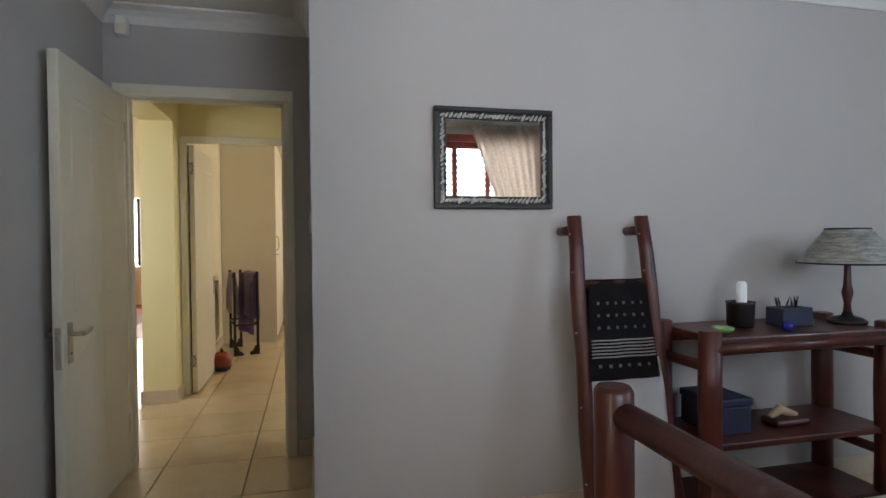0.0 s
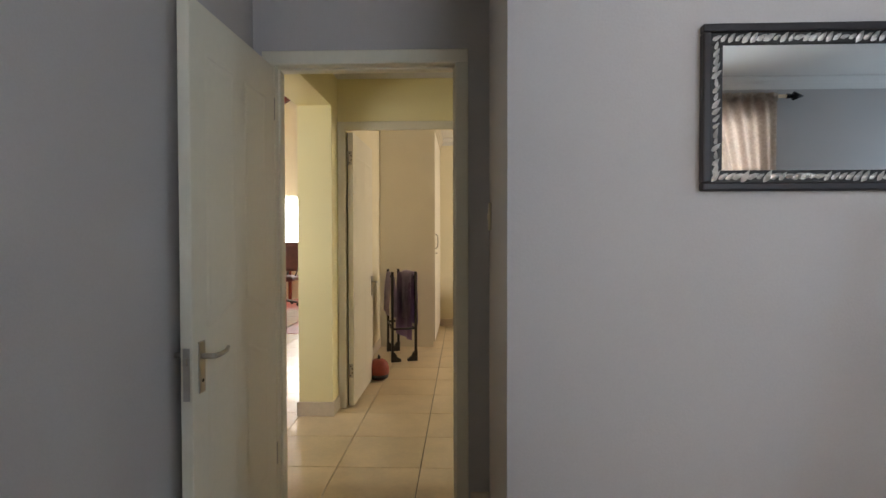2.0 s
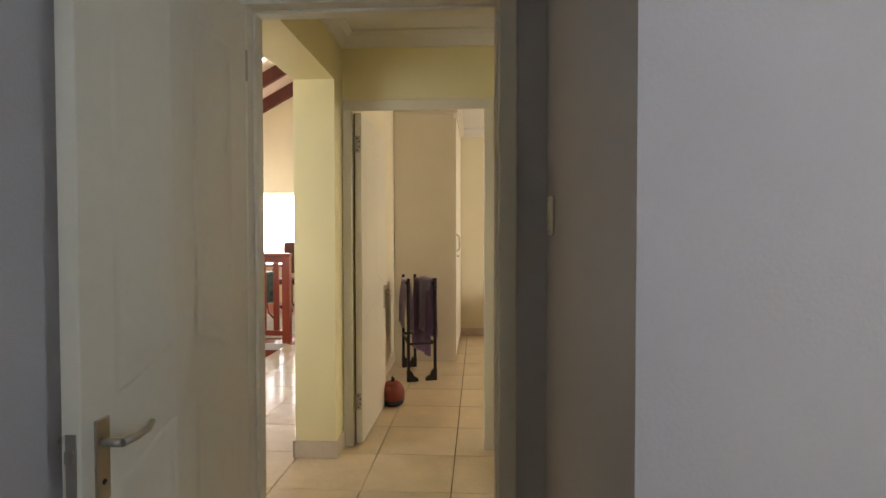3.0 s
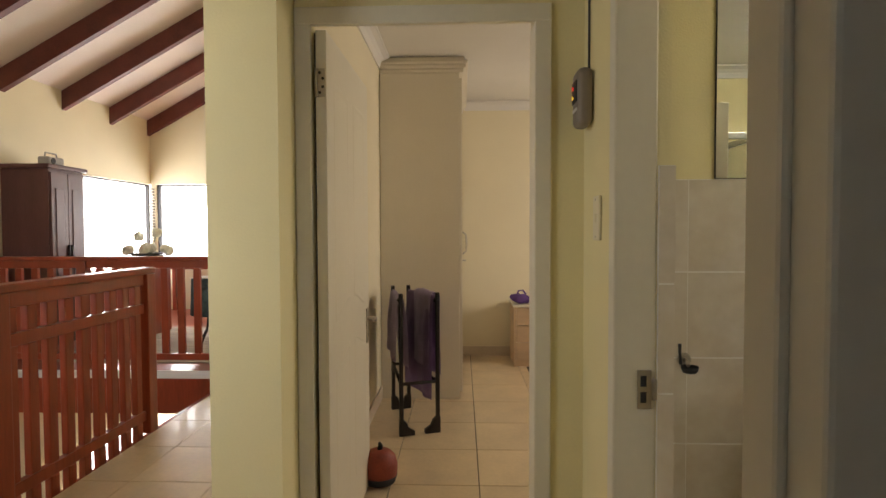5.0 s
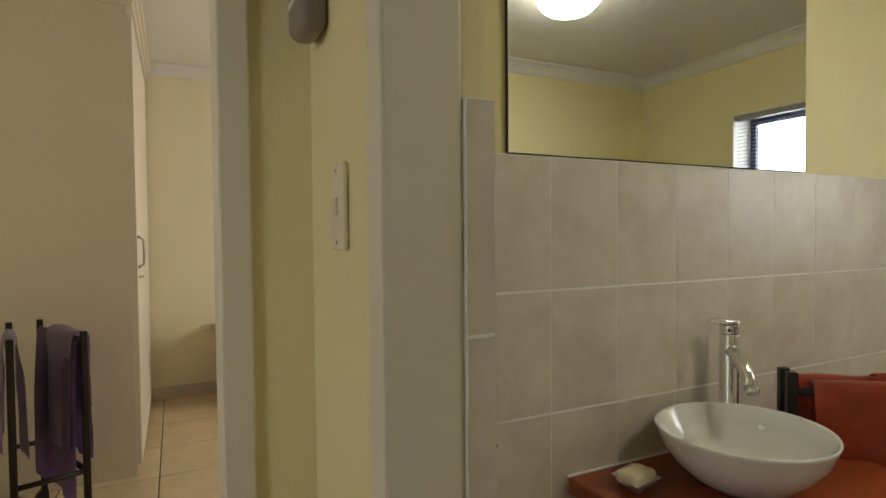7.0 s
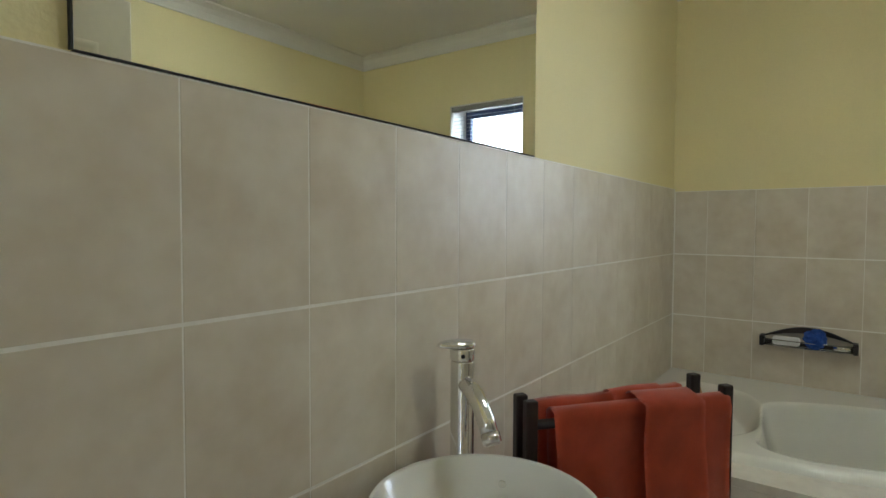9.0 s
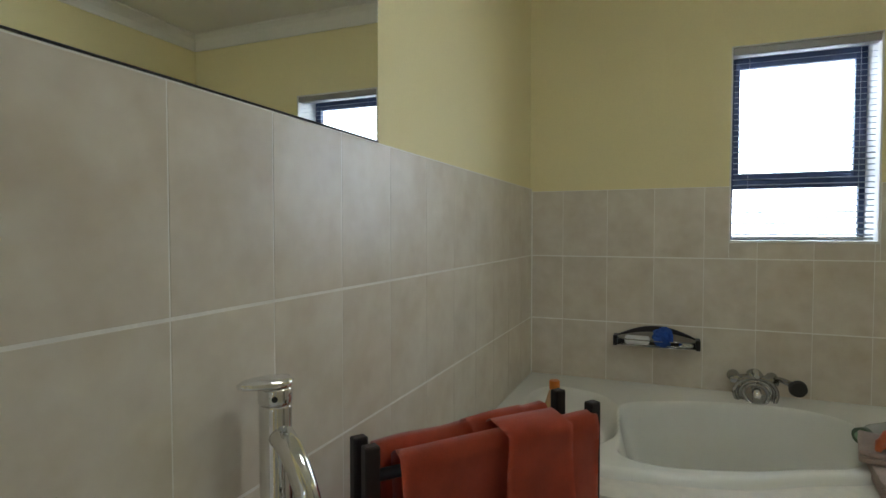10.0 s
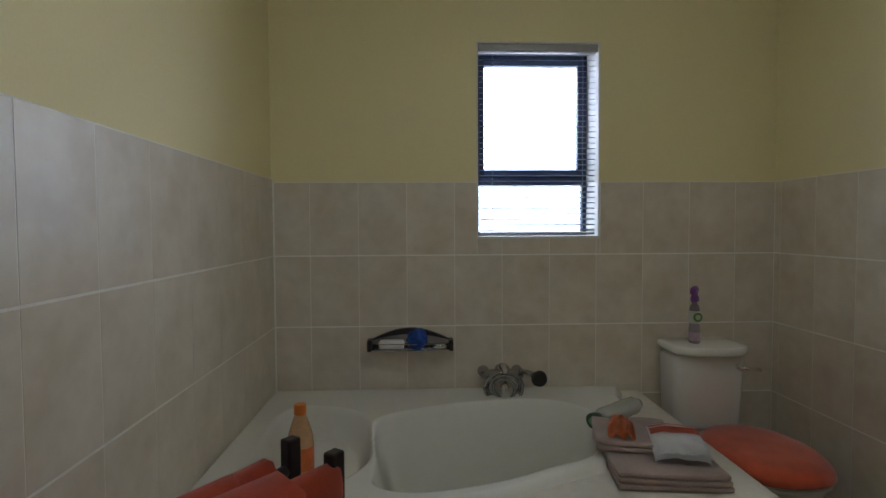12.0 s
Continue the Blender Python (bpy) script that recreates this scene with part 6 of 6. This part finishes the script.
def lounge_things():
    cloth = mat("blue_green_print_cloth", (0.07, 0.13, 0.15), 0.9, 0.7, 9, 40, 0.1)
    t = thing("side_table", "small table under a blue-green printed cloth", "table")
    part("cloth", lathe([(0.26, 0.32), (0.25, 0.6), (0.245, 0.74), (0.24, 0.752), (0.02, 0.755)], (-2.75, 11.55, 0), 36), cloth, t)
    part("runner", slab(-2.95, -2.55, 11.38, 11.72, 0.756, 0.762), LINEN, t)
    for g in (0.4, 2.5, 4.6):
        part("leg", rod([(-2.75 + 0.12 * math.cos(g), 11.55 + 0.12 * math.sin(g), 0.34), (-2.75 + 0.15 * math.cos(g), 11.55 + 0.15 * math.sin(g), 0.15), (-2.75 + 0.27 * math.cos(g), 11.55 + 0.27 * math.sin(g), 0.012)], 0.012, 8), BLACK, t)
    c = thing("swivel_chair", "reddish-brown upholstered swivel chair", "chair")
    seat = mat("red_brown_leather", (0.12, 0.04, 0.03), 0.5, 0.25, 12, 80, 0.15)
    cx, cy = -2.75, 13.0
    part("seat", slab(cx - 0.25, cx + 0.25, cy - 0.25, cy + 0.25, 0.46, 0.55, bevel=0.035, seg=3), seat, c)
    part("backrest", slab(cx + 0.02 - 0.24, cx + 0.02 + 0.24, cy + 0.22, cy + 0.3, 0.62, 1.16, bevel=0.05, seg=3), seat, c)
    part("spine", rod([(cx, cy + 0.2, 0.5), (cx, cy + 0.31, 0.6), (cx, cy + 0.31, 0.8)], 0.02, 8), BLACK, c)
    part("stem", rod([(cx, cy, 0.46), (cx, cy, 0.1)], 0.025, 10), BLACK, c)
    for s in (-1, 1):
        part("armrest", rod([(cx + s * 0.27, cy - 0.1, 0.7), (cx + s * 0.28, cy + 0.15, 0.7)], 0.025, 8), seat, c)
        part("arm_support", rod([(cx + s * 0.22, cy, 0.5), (cx + s * 0.275, cy, 0.69)], 0.014, 8), BLACK, c)
    for k in range(5):
        g = 2 * math.pi * k / 5
        leg = part("base_arm", rod([(cx, cy, 0.1), (cx + 0.27 * math.cos(g), cy + 0.27 * math.sin(g), 0.065)], 0.016, 8), BLACK, c)
        part("castor", rod([(cx + 0.27 * math.cos(g), cy + 0.27 * math.sin(g) - 0.012, 0.026), (cx + 0.27 * math.cos(g), cy + 0.27 * math.sin(g) + 0.012, 0.026)], 0.026, 12), DARK, leg)
    rug = mat("pale_striped_rug", (0.42, 0.36, 0.30), 0.95, 0.4, 9, 120, 0.4, stretch=(0.3, 2, 1))
    one("rug", slab(-4.0, -1.9, 10.4, 12.4, 0.001, 0.012, bevel=0.004), rug, "pale striped woven rug on the lounge floor", "rug")
    d = thing("desk", "reddish wooden desk by the window", "desk")
    part("top", slab(-4.6, -2.9, 13.45, 14.1, 0.72, 0.76, bevel=0.006), WOOD, d)
    for x in (-4.55, -2.95):
        for y in (13.5, 14.05):
            part("leg", slab(x - 0.03, x + 0.03, y - 0.03, y + 0.03, 0, 0.719, bevel=0.004), WOOD, d)
    bloom = mat("pale_yellow_bloom", (0.84, 0.84, 0.68), 0.9, 0.25, 30, 90, 0.3)
    stalk = mat("green_stalk", (0.08, 0.14, 0.04), 0.7, 0.2, 20, 80, 0.1)
    v = thing("flower_arrangement", "bowl of round pale yellow flower heads", "flowers")
    fx, fy = -3.82, 12.0
    part("stand", slab(fx - 0.2, fx + 0.2, fy - 0.2, fy + 0.2, 0.013, 0.95, bevel=0.006), WOOD, v)
    part("bowl", lathe([(0.08, 0.95), (0.13, 0.96), (0.2, 1.03), (0.19, 1.03), (0.1, 0.97), (0.02, 0.965)], (fx, fy, 0), 24), BLACK, v)
    for dx, dy, z in ((-0.27, 0.02, 1.06), (-0.17, -0.1, 1.08), (-0.05, 0.06, 1.10), (0.1, -0.06, 1.10), (0.22, 0.03, 1.08), (0.31, -0.04, 1.06), (-0.13, 0.05, 1.24), (0.13, 0.02, 1.29), (0.03, -0.12, 1.07)):
        bm = bmesh.new()
        bmesh.ops.create_icosphere(bm, subdivisions=3, radius=0.06, matrix=Matrix.Translation((fx + dx, fy + dy, z)))
        for q in bm.verts:
            q.co += (q.co - Vector((fx + dx, fy + dy, z))).normalized() * 0.014 * noise.noise(q.co * 45)
        part("flower_head", bm, bloom, v)
        part("stalk", rod([(fx + dx * 0.3, fy + dy * 0.3, 0.98), (fx + dx * 0.8, fy + dy * 0.8, z - 0.06), (fx + dx, fy + dy, z)], 0.004, 6), stalk, v)
    s = thing("armchair", "reddish wooden armchair with a pale cushion", "chair")
    ax, ay = -1.5, 12.3
    part("seat", slab(ax - 0.3, ax + 0.3, ay - 0.3, ay + 0.3, 0.4, 0.5, bevel=0.03, seg=3), LINEN, s, "pale seat cushion")
    part("seat_frame", slab(ax - 0.32, ax + 0.32, ay - 0.32, ay + 0.32, 0.33, 0.399, bevel=0.006), WOOD, s)
    for dx in (-0.3, 0.3):
        for dy in (-0.3, 0.3):
            part("leg", slab(ax + dx - 0.025, ax + dx + 0.025, ay + dy - 0.025, ay + dy + 0.025, 0, 0.62 if dy < 0 else 0.95, bevel=0.004), WOOD, s)
        part("armrest", slab(ax + dx - 0.035, ax + dx + 0.035, ay - 0.33, ay + 0.3, 0.62, 0.65, bevel=0.006), WOOD, s)
    for k in range(4):
        part("back_slat", slab(ax - 0.28, ax + 0.28, ay + 0.29, ay + 0.31, 0.5 + 0.12 * k, 0.56 + 0.12 * k, bevel=0.003), WOOD, s)


lounge_things()


def spotlight():
    s = thing("spotlight", "small lit spotlight fixed to a rafter", "spotlight")
    part("body", rod([(-2.85, 12.1, 4.06), (-2.85, 12.1, 3.99)], [0.03, 0.045], 16), CEILING, s)
    part("bulb", rod([(-2.85, 12.1, 3.989), (-2.85, 12.1, 3.975)], [0.038, 0.03], 16), glow("warm_bulb", (1.0, 0.8, 0.5), 12), s, "glowing warm bulb")


spotlight()

# ---- bright sky beyond the windows ----
HAZE = glow("white_sky_haze", (0.93, 0.97, 1.0), 3.0)
structure("backdrop_bath", boxes((4.6, 4.62, 4.6, 7.2, 0.4, 3.2)), glow("pale_sky_haze", (0.90, 0.95, 1.0), 1.7))
structure("backdrop_west", boxes((-6.6, -6.58, 8.6, 17.5, -3.4, 3.6)), HAZE)
structure("backdrop_north", boxes((-6.5, 0.2, 15.6, 15.62, -0.5, 3.6)), HAZE)
structure("backdrop_south", boxes((-0.2, 5.6, 0.4, 0.42, 0.2, 3.2)), HAZE)

# ---- tiles ----
ROW_PITCH = 0.462
for i in range(-5, 10):
    for j in range(-14, 8):
        x, y = 0.305 + 0.455 * i, 7.85 + ROW_PITCH * j
        mx, my = x + 0.2275, y + ROW_PITCH / 2
        bedroom, alcove = my < 4.7 and -1.5 < mx < 4.5 and my > 1.6, 4.5 < my < 5.7 and -0.6 < mx < 0.8
        hall, beyond = 5.5 < my < 7.2 and mx < 3.6, my > 7.0 and mx < 3.0 and (mx > -0.6 or my < 10.1)
        if not (bedroom or alcove or hall or beyond):
            continue
        w, h = 0.455, ROW_PITCH
        if x < -1.79:
            w, x = 0.455 - (-1.79 - x), -1.79
        if y + h > 10.09 and x < -0.55:
            h = 10.09 - y
        ob = new("tile", tile_mesh(w, h, 0.012, FLOOR))
        ob.location = (x, y, -0.012)
        ob.parent = bpy.data.objects["floor_slab"]
tiled_wall("wall_bath_north", (0, YB - 0.004, 0), 0, 0.797, XW - 0.012, 1.645, 0.212, top=1.475)
tiled_wall("wall_bath_east", (XW - 0.004, 0, 0), -90, -(YB - 0.012), -YR, -6.875, 0.2035, (-WY1, -WY0, WZ0, 3.0))
tiled_wall("wall_bath_south", (0, YR + 0.004, 0), 180, -(XW - 0.012), -XB, -3.5, 0.206)
tiled_wall("wall_bath_west", (0, 6.6 - 0.004, 0), 0, 0.754, 0.8, 0.754, 0.3, top=1.475)
